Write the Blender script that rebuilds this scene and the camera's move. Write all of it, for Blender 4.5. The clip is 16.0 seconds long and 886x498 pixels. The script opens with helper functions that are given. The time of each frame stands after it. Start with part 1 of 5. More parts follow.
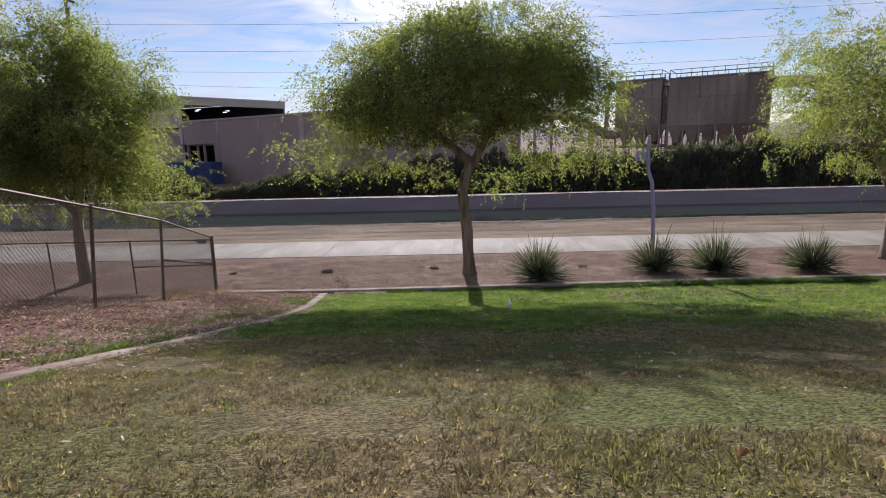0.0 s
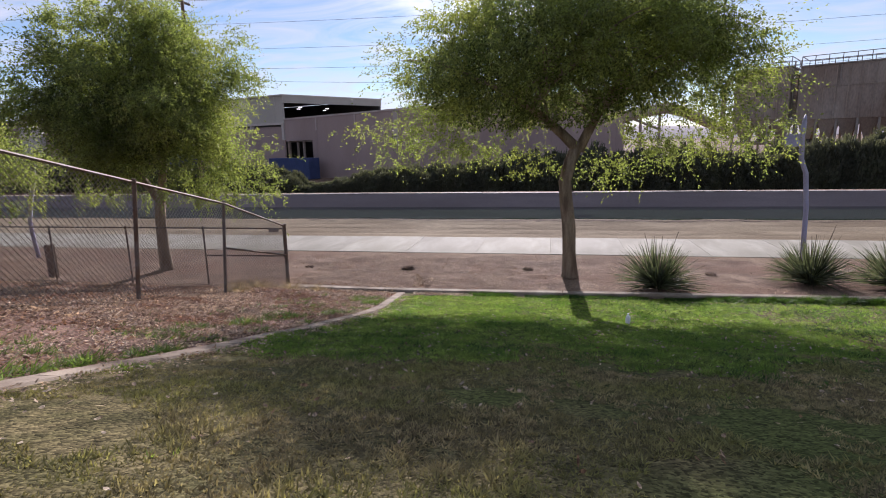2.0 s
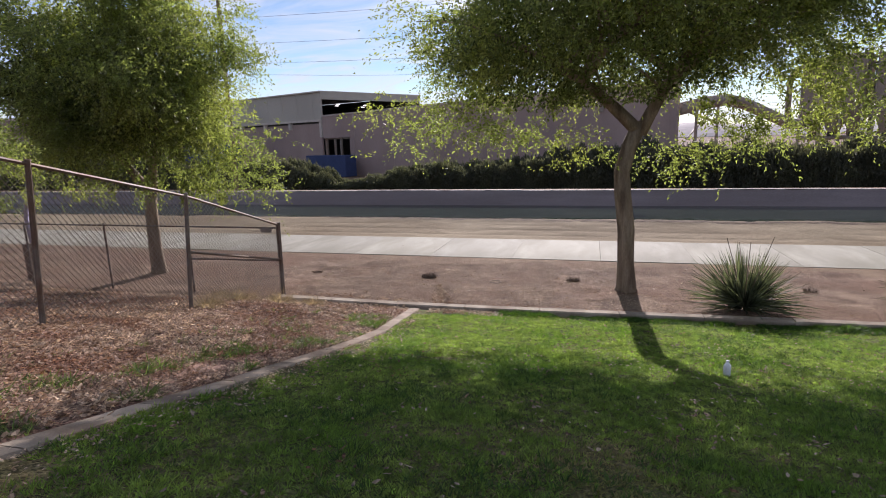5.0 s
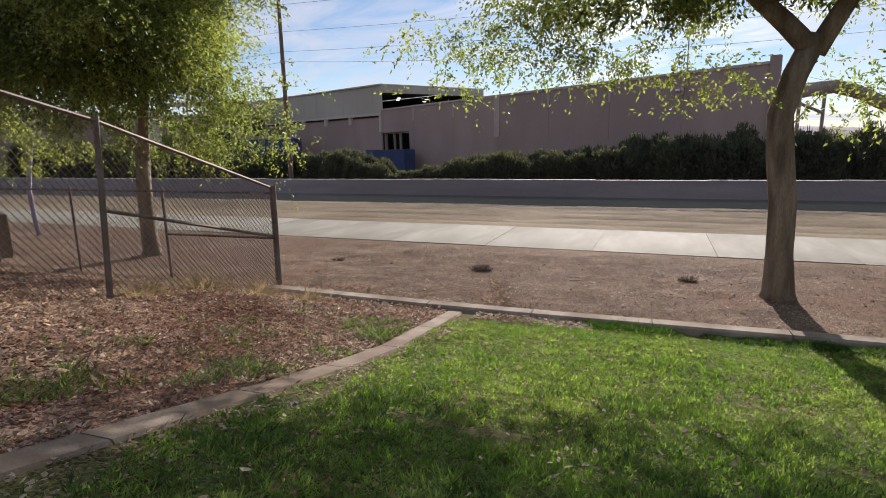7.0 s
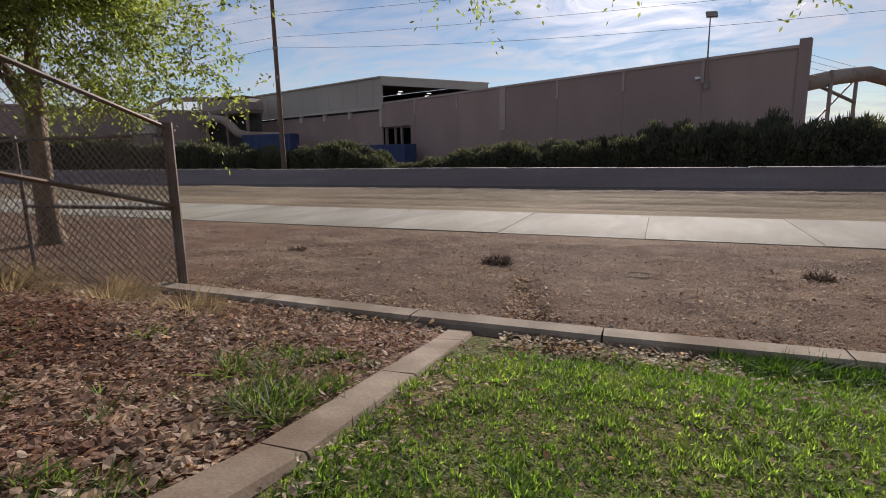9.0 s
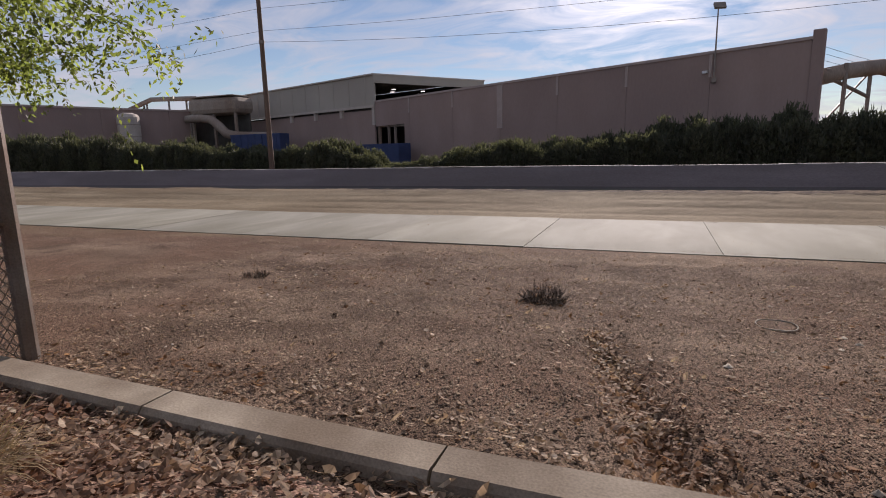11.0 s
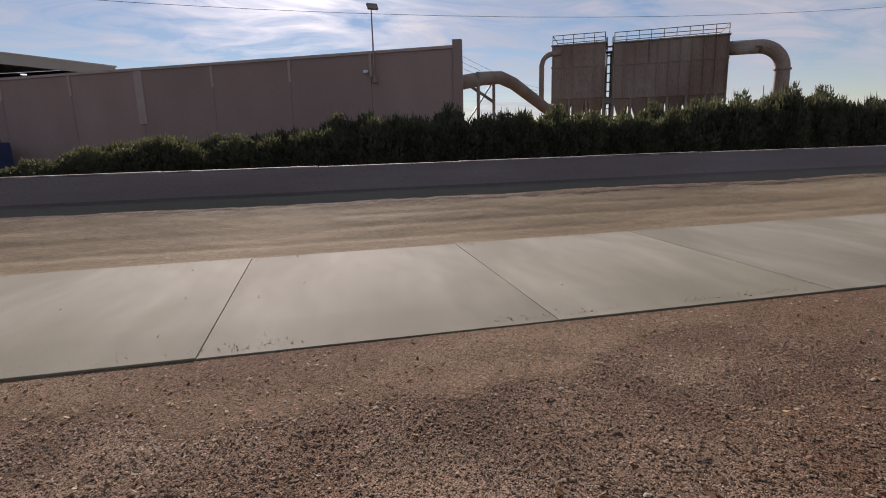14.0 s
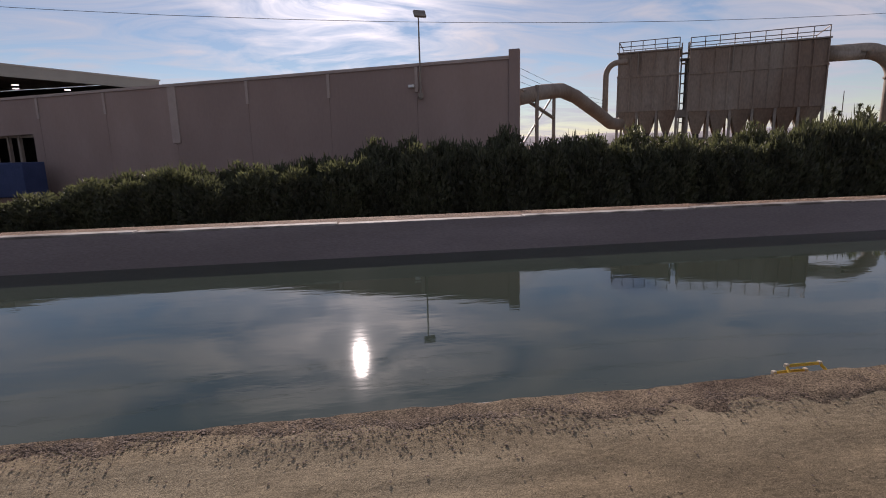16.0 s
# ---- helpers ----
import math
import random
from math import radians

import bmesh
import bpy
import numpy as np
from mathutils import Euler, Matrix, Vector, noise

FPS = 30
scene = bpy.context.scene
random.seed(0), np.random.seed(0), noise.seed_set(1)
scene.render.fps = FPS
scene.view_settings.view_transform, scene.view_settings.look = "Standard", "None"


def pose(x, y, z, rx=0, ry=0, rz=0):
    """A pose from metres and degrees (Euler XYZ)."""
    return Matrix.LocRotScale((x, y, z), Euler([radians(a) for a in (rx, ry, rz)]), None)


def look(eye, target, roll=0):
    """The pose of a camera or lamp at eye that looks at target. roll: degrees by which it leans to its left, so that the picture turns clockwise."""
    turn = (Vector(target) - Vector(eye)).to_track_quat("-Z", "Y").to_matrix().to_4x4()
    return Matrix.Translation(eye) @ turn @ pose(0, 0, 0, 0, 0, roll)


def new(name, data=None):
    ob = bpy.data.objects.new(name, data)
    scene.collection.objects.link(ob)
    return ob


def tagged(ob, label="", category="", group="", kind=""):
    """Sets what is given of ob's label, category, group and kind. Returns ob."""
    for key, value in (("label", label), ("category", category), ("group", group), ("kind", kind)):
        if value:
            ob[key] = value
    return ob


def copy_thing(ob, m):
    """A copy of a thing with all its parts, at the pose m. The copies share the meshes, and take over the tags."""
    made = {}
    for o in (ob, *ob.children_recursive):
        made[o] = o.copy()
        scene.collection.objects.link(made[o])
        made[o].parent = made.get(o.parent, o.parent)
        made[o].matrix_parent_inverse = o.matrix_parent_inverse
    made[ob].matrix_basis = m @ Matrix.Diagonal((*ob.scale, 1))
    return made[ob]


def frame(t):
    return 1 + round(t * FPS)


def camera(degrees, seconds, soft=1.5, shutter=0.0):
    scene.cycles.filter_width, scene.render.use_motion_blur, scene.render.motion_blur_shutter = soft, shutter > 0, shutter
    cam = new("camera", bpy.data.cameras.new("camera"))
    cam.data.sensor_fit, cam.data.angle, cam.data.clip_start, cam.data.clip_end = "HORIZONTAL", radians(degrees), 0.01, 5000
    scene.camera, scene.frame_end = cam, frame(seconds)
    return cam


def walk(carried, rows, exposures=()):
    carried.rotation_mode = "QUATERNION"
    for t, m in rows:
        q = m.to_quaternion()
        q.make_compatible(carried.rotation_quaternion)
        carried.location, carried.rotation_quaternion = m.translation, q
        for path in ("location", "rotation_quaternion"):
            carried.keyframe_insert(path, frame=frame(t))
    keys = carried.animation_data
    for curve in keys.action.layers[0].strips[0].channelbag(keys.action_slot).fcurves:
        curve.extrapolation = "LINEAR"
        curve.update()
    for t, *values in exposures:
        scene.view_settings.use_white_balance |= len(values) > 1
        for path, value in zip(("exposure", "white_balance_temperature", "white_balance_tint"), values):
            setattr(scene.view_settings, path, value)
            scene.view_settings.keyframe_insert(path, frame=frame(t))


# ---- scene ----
cam = camera(79.2, 16.0, soft=1.0)
PATH = [
    (0, (-1.259, 1.949, 4.565), (-1.295, 3.908, 4.165), -1.4),
    (0.5, (-1.339, 2.688, 4.439), (-1.515, 4.64, 4.041), -1.3),
    (1, (-1.344, 3.387, 4.271), (-1.626, 5.327, 3.873), -1.5),
    (1.5, (-1.407, 3.97, 4.052), (-1.761, 5.899, 3.66), -1.4),
    (2, (-1.467, 4.27, 3.984), (-1.837, 6.196, 3.593), -1.4),
    (2.5, (-1.513, 4.513, 4.068), (-1.889, 6.437, 3.674), -1.4),
    (3, (-1.578, 4.922, 4.058), (-1.957, 6.846, 3.664), -1.4),
    (3.5, (-1.591, 5.412, 3.965), (-1.978, 7.334, 3.574), -1.6),
    (4, (-1.584, 5.918, 3.866), (-1.978, 7.84, 3.475), -1.6),
    (4.5, (-1.572, 6.476, 3.735), (-2.059, 8.376, 3.345), -1.6),
    (5, (-1.636, 7.166, 3.561), (-2.155, 9.058, 3.171), -1.6),
    (5.2, (-1.705, 7.515, 3.473), (-2.321, 9.378, 3.088), -1.6),
    (7.3, (-2.806, 11.377, 2.169), (-3.538, 13.199, 1.794), -1.2),
    (7.5, (-2.944, 11.699, 2.04), (-3.675, 13.523, 1.666), -1.2),
    (8, (-3.244, 12.513, 1.783), (-3.98, 14.335, 1.41), -1.1),
    (8.5, (-3.549, 13.362, 1.569), (-4.289, 15.182, 1.197), -1.1),
    (8.7, (-3.659, 13.658, 1.496), (-4.401, 15.479, 1.125), -1.1),
    (10.8, (-4.958, 16.248, 1.314), (-5.703, 18.067, 0.943), -1.4),
    (11, (-5.04, 16.376, 1.264), (-5.762, 18.204, 0.895), -1.4),
    (11.5, (-5.266, 16.63, 1.222), (-5.655, 18.555, 0.845), -1.6),
    (12, (-5.503, 16.995, 1.213), (-5.274, 18.943, 0.818), -1.7),
    (12.5, (-5.746, 17.534, 1.163), (-5.351, 19.454, 0.765), -1.8),
    (13, (-5.874, 18.297, 1.143), (-5.459, 20.212, 0.742), -1.7),
    (13.5, (-5.926, 19.439, 1.189), (-5.502, 21.352, 0.789), -1.6),
    (14, (-5.96, 20.717, 1.208), (-5.532, 22.629, 0.807), -1.6),
    (14.5, (-5.947, 22.175, 1.192), (-5.516, 24.087, 0.794), -1.6),
    (15, (-5.931, 23.531, 1.561), (-5.505, 25.443, 1.161), -1.6),
    (15.5, (-5.646, 25.643, 2.059), (-5.218, 27.56, 1.681), -1.7),
    (16, (-4.925, 26.661, 2.533), (-4.668, 28.609, 2.158), -1.5),
]
EXPOSURES = [(0.0, 0.52, 6050, 26), (1.5, 0.68, 6050, 25.5), (3.5, 0.78, 6050, 25), (5.0, 0.8, 6200, 23), (7.5, 0.54, 6500, 19), (8.7, 0.26, 6500, 20), (11.0, 0.24, 6550, 24), (12.5, 0.2, 6600, 25), (13.7, 0.18, 6630, 24.5), (14.5, 0.06, 6650, 24), (16.0, 0.18, 6650, 25)]
walk(cam, [(t, look(eye, target, roll)) for t, eye, target, roll in PATH], EXPOSURES)

# ---- light ----
SUN_EL, SUN_AZ = radians(21.8), radians(-2.0)
SUN_DIR = Vector((math.sin(SUN_AZ) * math.cos(SUN_EL), math.cos(SUN_AZ) * math.cos(SUN_EL), math.sin(SUN_EL)))
sun = new("sun", bpy.data.lights.new("sun", "SUN"))
sun.data.energy, sun.data.angle, sun.data.color = 4.9, radians(0.53), (1.0, 0.94, 0.85)
sun.rotation_mode = "QUATERNION"
sun.rotation_quaternion = SUN_DIR.to_track_quat("Z", "Y")
sun.location = SUN_DIR * 200


def sky_world():
    world = bpy.data.worlds.new("sky")
    scene.world = world
    world.use_nodes = True
    nt = world.node_tree
    nt.nodes.clear()
    N, L = nt.nodes.new, nt.links.new
    out, bg, sky = N("ShaderNodeOutputWorld"), N("ShaderNodeBackground"), N("ShaderNodeTexSky")
    sky.sky_type, sky.sun_disc, sky.sun_elevation, sky.sun_rotation = "NISHITA", False, SUN_EL, SUN_AZ
    sky.altitude, sky.air_density, sky.dust_density, sky.ozone_density = 350, 1.0, 0.0, 2.0
    tc, sep, div = N("ShaderNodeTexCoord"), N("ShaderNodeSeparateXYZ"), N("ShaderNodeVectorMath")
    add, comb = N("ShaderNodeMath"), N("ShaderNodeCombineXYZ")
    add.operation, add.inputs[1].default_value = "ADD", 0.16
    L(tc.outputs["Generated"], sep.inputs[0])
    L(sep.outputs["Z"], add.inputs[0])
    for k in range(3):
        L(add.outputs[0], comb.inputs[k])
    div.operation = "DIVIDE"
    L(tc.outputs["Generated"], div.inputs[0])
    L(comb.outputs[0], div.inputs[1])
    mp = N("ShaderNodeMapping")
    mp.inputs["Scale"].default_value = (0.72, 1.25, 1.0)
    mp.inputs["Rotation"].default_value = (0, 0, radians(18))
    L(div.outputs[0], mp.inputs["Vector"])
    noi, noi2 = N("ShaderNodeTexNoise"), N("ShaderNodeTexNoise")
    noi.inputs["Scale"].default_value, noi.inputs["Detail"].default_value = 2.3, 9.0
    noi.inputs["Roughness"].default_value, noi.inputs["Distortion"].default_value = 0.58, 1.1
    noi2.inputs["Scale"].default_value, noi2.inputs["Detail"].default_value = 0.45, 3.0
    L(mp.outputs[0], noi.inputs["Vector"])
    L(mp.outputs[0], noi2.inputs["Vector"])
    mul = N("ShaderNodeMath")
    mul.operation = "MULTIPLY_ADD"
    L(noi2.outputs[0], mul.inputs[0])
    mul.inputs[1].default_value = 0.55
    L(noi.outputs[0], mul.inputs[2])
    ramp = N("ShaderNodeValToRGB")
    ramp.color_ramp.elements[0].position, ramp.color_ramp.elements[1].position = 0.66, 0.95
    ramp.color_ramp.elements[0].color, ramp.color_ramp.elements[1].color = (0.03, 0.03, 0.03, 1), (0.92, 0.92, 0.92, 1)
    L(mul.outputs[0], ramp.inputs[0])
    mix = N("ShaderNodeMix")
    mix.data_type = "RGBA"
    L(ramp.outputs[0], mix.inputs["Factor"])
    L(sky.outputs[0], mix.inputs["A"])
    # thin cloud lights up round the sun
    dot, pw, glow = N("ShaderNodeVectorMath"), N("ShaderNodeMath"), N("ShaderNodeMix")
    dot.operation, dot.inputs[1].default_value = "DOT_PRODUCT", SUN_DIR
    L(tc.outputs["Generated"], dot.inputs[0])
    pw.operation, pw.inputs[1].default_value, pw.use_clamp = "POWER", 48.0, True
    L(dot.outputs["Value"], pw.inputs[0])
    glow.data_type = "RGBA"
    glow.inputs["A"].default_value, glow.inputs["B"].default_value = (6.6, 7.1, 7.8, 1), (25.0, 24.5, 23.5, 1)
    L(pw.outputs[0], glow.inputs["Factor"])
    L(glow.outputs["Result"], mix.inputs["B"])
    L(mix.outputs["Result"], bg.inputs["Color"])
    bg.inputs["Strength"].default_value = 0.068
    L(bg.outputs[0], out.inputs["Surface"])


sky_world()


# ---- materials ----
def material(name, a, b, scale=3.0, fine=40.0, rough=0.85, bump=0.3, dist=0.02, metal=0.0, island=0.0, rnd=0.0, spec=0.4, c=None, cscale=0.5, lo=0.35, hi=0.65, translucent=None, stretch=None, coords="Object", grit=0.0, gritmix=0.5, grainmix=1.0):
    """A surface with two scales of colour, an optional large patch colour c, and relief."""
    m = bpy.data.materials.new(name)
    m.use_nodes = True
    nt = m.node_tree
    N, L = nt.nodes.new, nt.links.new
    bsdf, out = nt.nodes["Principled BSDF"], nt.nodes["Material Output"]
    tc = N("ShaderNodeTexCoord")
    vec = tc.outputs[coords]
    if stretch:
        mp = N("ShaderNodeMapping")
        mp.inputs["Scale"].default_value = stretch
        L(vec, mp.inputs["Vector"])
        vec = mp.outputs[0]

    def noise_at(sc, detail):
        n = N("ShaderNodeTexNoise")
        n.inputs["Scale"].default_value, n.inputs["Detail"].default_value = sc, detail
        L(vec, n.inputs["Vector"])
        return n.outputs[0]

    def mixed(fac, x, y, blend="MIX"):
        n = N("ShaderNodeMix")
        n.data_type, n.blend_type = "RGBA", blend
        for sock, v in (("Factor", fac), ("A", x), ("B", y)):
            if hasattr(v, "default_value"):
                L(v, n.inputs[sock])
            else:
                n.inputs[sock].default_value = v if sock == "Factor" else (*v, 1)
        return n.outputs["Result"]

    def ramped(fac, p, q, u=(0, 0, 0), v=(1, 1, 1)):
        n = N("ShaderNodeValToRGB")
        n.color_ramp.elements[0].position, n.color_ramp.elements[1].position = p, q
        n.color_ramp.elements[0].color, n.color_ramp.elements[1].color = (*u, 1), (*v, 1)
        L(fac, n.inputs[0])
        return n.outputs[0]

    col = mixed(ramped(noise_at(scale, 6), lo, hi), a, b)
    if c:
        col = mixed(ramped(noise_at(cscale, 4), 0.42, 0.62), col, c)
    grain = noise_at(fine, 3)
    col = mixed(grainmix, col, ramped(grain, 0.2, 0.8, (0.72, 0.72, 0.72), (1.22, 1.22, 1.22)), "MULTIPLY")
    cells = None
    if grit:
        vor = N("ShaderNodeTexVoronoi")
        vor.inputs["Scale"].default_value = grit
        L(tc.outputs[coords], vor.inputs["Vector"])
        sep = N("ShaderNodeSeparateColor")
        L(vor.outputs["Color"], sep.inputs[0])
        g = gritmix
        col = mixed(1.0, col, ramped(sep.outputs[0], 0.05, 0.95, (1 - g, 1 - g, 1 - g), (1 + g * 1.2, 1 + g * 1.15, 1 + g * 1.1)), "MULTIPLY")
        cells = vor.outputs["Distance"]
    if island or rnd:
        src = N("ShaderNodeNewGeometry").outputs["Random Per Island"] if island else N("ShaderNodeObjectInfo").outputs["Random"]
        k = island or rnd
        col = mixed(1.0, col, ramped(src, 0.0, 1.0, (1 - k, 1 - k, 1 - k), (1 + k, 1 + k, 1 + k * 0.8)), "MULTIPLY")
    L(col, bsdf.inputs["Base Color"])
    bsdf.inputs["Roughness"].default_value, bsdf.inputs["Metallic"].default_value = rough, metal
    bsdf.inputs["Specular IOR Level"].default_value = spec
    if bump:
        bp = N("ShaderNodeBump")
        bp.inputs["Strength"].default_value, bp.inputs["Distance"].default_value = bump, dist
        if cells:
            bp.invert = True
        L(cells or grain, bp.inputs["Height"])
        L(bp.outputs[0], bsdf.inputs["Normal"])
    if translucent:
        tr, ms = N("ShaderNodeBsdfTranslucent"), N("ShaderNodeMixShader")
        L(mixed(1.0, col, translucent, "MULTIPLY"), tr.inputs["Color"])
        ms.inputs[0].default_value = 0.5
        L(bsdf.outputs[0], ms.inputs[1])
        L(tr.outputs[0], ms.inputs[2])
        L(ms.outputs[0], out.inputs["Surface"])
    return m


DIRT = material("dirt", (0.106, 0.072, 0.052), (0.214, 0.155, 0.113), 1.1, 25, 0.95, 0.5, 0.008, spec=0.06, c=(0.152, 0.098, 0.069), cscale=0.45, lo=0.38, hi=0.62, grit=165, gritmix=0.9)
SOIL = material("lawn_soil", (0.084, 0.076, 0.034), (0.140, 0.116, 0.058), 4.0, 25, 0.95, 0.6, 0.012, c=(0.080, 0.094, 0.030), cscale=0.5, grit=60, gritmix=0.6, spec=0.05)
GRAVELBED = material("gravel_bed", (0.14, 0.086, 0.065), (0.22, 0.145, 0.112), 2.2, 25, 0.95, 0.6, 0.012, c=(0.08, 0.046, 0.033), cscale=0.8, grit=70, gritmix=0.7, spec=0.06)
GRANITE = material("decomposed_granite", (0.155, 0.108, 0.072), (0.225, 0.164, 0.112), 1.2, 25, 0.95, 0.45, 0.008, c=(0.15, 0.098, 0.067), cscale=0.6, grit=150, gritmix=0.8, spec=0.06)
BANK = material("bank_dirt", (0.255, 0.200, 0.128), (0.355, 0.288, 0.192), 1.1, 25, 0.95, 0.3, 0.006, c=(0.215, 0.164, 0.104), cscale=0.3, stretch=(0.35, 1.2, 1), grit=120, gritmix=0.3, spec=0.06)
CONCRETE = material("path_concrete", (0.276, 0.262, 0.208), (0.346, 0.328, 0.264), 1.3, 90, 0.85, 0.1, 0.006, rnd=0.07, spec=0.2, c=(0.236, 0.222, 0.168), cscale=0.55, stretch=(1.5, 0.5, 1))
KERB = material("kerb_concrete", (0.295, 0.245, 0.188), (0.41, 0.345, 0.268), 3.5, 80, 0.9, 0.2, 0.006, rnd=0.10, spec=0.15, c=(0.215, 0.165, 0.12), cscale=1.3)
MOWKERB = material("dirty_kerb_concrete", (0.23, 0.185, 0.138), (0.335, 0.275, 0.21), 3.5, 80, 0.9, 0.25, 0.006, rnd=0.12, spec=0.15, c=(0.175, 0.13, 0.092), cscale=1.5)
EDGESOIL = material("edge_soil", (0.115, 0.084, 0.062), (0.212, 0.160, 0.112), 1.6, 25, 0.95, 0.5, 0.01, c=(0.205, 0.156, 0.106), cscale=1.1, grit=90, gritmix=0.6, spec=0.06)
LINING = material("canal_concrete", (0.178, 0.146, 0.140), (0.218, 0.182, 0.175), 0.9, 30, 0.9, 0.3, 0.02, c=(0.17, 0.140, 0.132), cscale=0.3, stretch=(0.3, 1, 2.5))
COPING = material("coping_concrete", (0.24, 0.215, 0.19), (0.40, 0.365, 0.33), 2.4, 40, 0.85, 0.4, 0.02, c=(0.14, 0.115, 0.098), cscale=1.1)
TILTUP = material("tilt_up_wall", (0.315, 0.228, 0.200), (0.355, 0.262, 0.232), 0.35, 5, 0.9, 0.02, 0.02, rnd=0.05, c=(0.29, 0.212, 0.188), cscale=0.12, stretch=(1, 1, 0.4), grainmix=0.2)
PILASTER = material("pilaster_paint", (0.40, 0.32, 0.285), (0.45, 0.365, 0.325), 0.8, 12, 0.85, 0.05, 0.02, grainmix=0.4)
TRIM = material("pale_trim", (0.47, 0.41, 0.35), (0.54, 0.48, 0.42), 0.8, 12, 0.85, 0.1, 0.02)
SHEDWALL = material("shed_cladding", (0.40, 0.36, 0.305), (0.45, 0.41, 0.345), 0.4, 14, 0.7, 0.05, 0.02, c=(0.37, 0.33, 0.28), cscale=0.1, grainmix=0.4)
# Dark tone: the gloom inside the shed, bays and gate is put into it.
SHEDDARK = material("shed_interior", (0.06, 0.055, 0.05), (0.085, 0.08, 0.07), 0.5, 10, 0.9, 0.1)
ROOFING = material("roofing", (0.22, 0.21, 0.20), (0.28, 0.27, 0.25), 0.5, 8, 0.8, 0.1)
RUSTY = material("weathered_steel", (0.30, 0.245, 0.20), (0.36, 0.305, 0.25), 0.35, 6, 0.75, 0.15, 0.03, rnd=0.08, c=(0.225, 0.16, 0.12), cscale=0.16, stretch=(1, 1, 0.35))
STEEL = material("dull_steel", (0.24, 0.20, 0.17), (0.30, 0.26, 0.22), 1.2, 20, 0.6, 0.1, metal=0.4)
GALV = material("galvanised_steel", (0.15, 0.125, 0.105), (0.22, 0.19, 0.165), 6, 90, 0.6, 0.1, 0.004, metal=0.35, c=(0.15, 0.095, 0.065), cscale=2.5)
WIRE = material("fence_wire", (0.26, 0.215, 0.175), (0.34, 0.29, 0.24), 6, 60, 0.6, 0, metal=0.3)
POLEWOOD = material("pole_wood", (0.13, 0.085, 0.06), (0.18, 0.125, 0.09), 3, 30, 0.9, 0.3, stretch=(4, 4, 0.3))
CABLE = material("cable_black", (0.04, 0.04, 0.045), (0.06, 0.06, 0.06), 2, 20, 0.6, 0)
BARK = material("bark", (0.25, 0.19, 0.125), (0.36, 0.28, 0.195), 5, 38, 0.95, 0.9, 0.03, c=(0.15, 0.105, 0.07), cscale=2.0, stretch=(2.2, 2.2, 0.4))
LEAF = material("tree_leaf", (0.050, 0.056, 0.027), (0.074, 0.082, 0.037), 0.7, 12, 0.55, 0, island=0.4, spec=0.35, c=(0.088, 0.090, 0.036), cscale=0.5, translucent=(5.2, 5.9, 2.6))
# Passes less light than LEAF: the crown's inner shade is put into this colour.
SHADELEAF = material("shaded_inner_leaf", (0.084, 0.092, 0.050), (0.142, 0.148, 0.080), 0.9, 14, 0.8, 0, island=0.5, spec=0.15, c=(0.085, 0.100, 0.045), cscale=0.6, translucent=(1.8, 2.1, 1.0))
HEDGELEAF = material("hedge_leaf", (0.082, 0.084, 0.064), (0.110, 0.112, 0.084), 0.5, 10, 0.6, 0, island=0.35, spec=0.3, c=(0.125, 0.128, 0.088), cscale=0.35, translucent=(0.95, 1.0, 0.6))
GRASS = material("grass_blade", (0.084, 0.104, 0.038), (0.160, 0.182, 0.070), 6, 60, 0.6, 0, island=0.45, spec=0.15, c=(0.082, 0.118, 0.032), cscale=1.1, lo=0.38, hi=0.62, translucent=(3.9, 5.0, 1.5))
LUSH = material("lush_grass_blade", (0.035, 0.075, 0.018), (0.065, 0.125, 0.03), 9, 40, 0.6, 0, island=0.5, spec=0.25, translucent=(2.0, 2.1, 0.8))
WEED = material("weed_blade", (0.06, 0.095, 0.032), (0.11, 0.15, 0.05), 9, 40, 0.6, 0, island=0.5, spec=0.2, translucent=(2.4, 2.6, 1.1))
STRAW = material("straw_blade", (0.28, 0.21, 0.125), (0.42, 0.335, 0.22), 9, 8, 0.8, 0, island=0.4, spec=0.15, translucent=(1.2, 1.15, 0.95))
DRYGRASS = material("dry_grass_blade", (0.17, 0.14, 0.082), (0.34, 0.28, 0.175), 8, 40, 0.8, 0, island=0.5, spec=0.2, c=(0.20, 0.195, 0.08), cscale=0.9, lo=0.38, hi=0.62, translucent=(1.9, 1.85, 1.25))
YUCCALEAF = material("yucca_leaf", (0.076, 0.083, 0.060), (0.145, 0.155, 0.115), 3, 20, 0.6, 0, island=0.6, spec=0.25, translucent=(0.8, 0.9, 0.5))
DEADLEAF = material("dead_leaf", (0.33, 0.245, 0.18), (0.68, 0.575, 0.47), 9.0, 25, 0.7, 0, island=0.6, spec=0.2, c=(0.24, 0.14, 0.085), cscale=1.2, translucent=(1.25, 1.15, 0.95))
BROWNLEAF = material("brown_leaf", (0.20, 0.135, 0.10), (0.56, 0.44, 0.35), 7.0, 25, 0.7, 0, island=0.65, spec=0.2, c=(0.24, 0.138, 0.10), cscale=0.9, translucent=(1.25, 1.15, 0.95))
PEBBLEDARK = material("dark_pebble", (0.082, 0.058, 0.046), (0.185, 0.135, 0.108), 3.0, 30, 0.9, 0, island=0.5, spec=0.3)
PEBBLE = material("pebble", (0.172, 0.115, 0.080), (0.37, 0.275, 0.200), 3.0, 30, 0.9, 0, island=0.55, spec=0.15)
TWIG = material("dry_twig", (0.16, 0.11, 0.085), (0.24, 0.18, 0.14), 3, 20, 0.9, 0, island=0.3)
DARKTWIG = material("dark_twig", (0.055, 0.038, 0.032), (0.13, 0.092, 0.072), 3, 20, 0.9, 0, island=0.5)
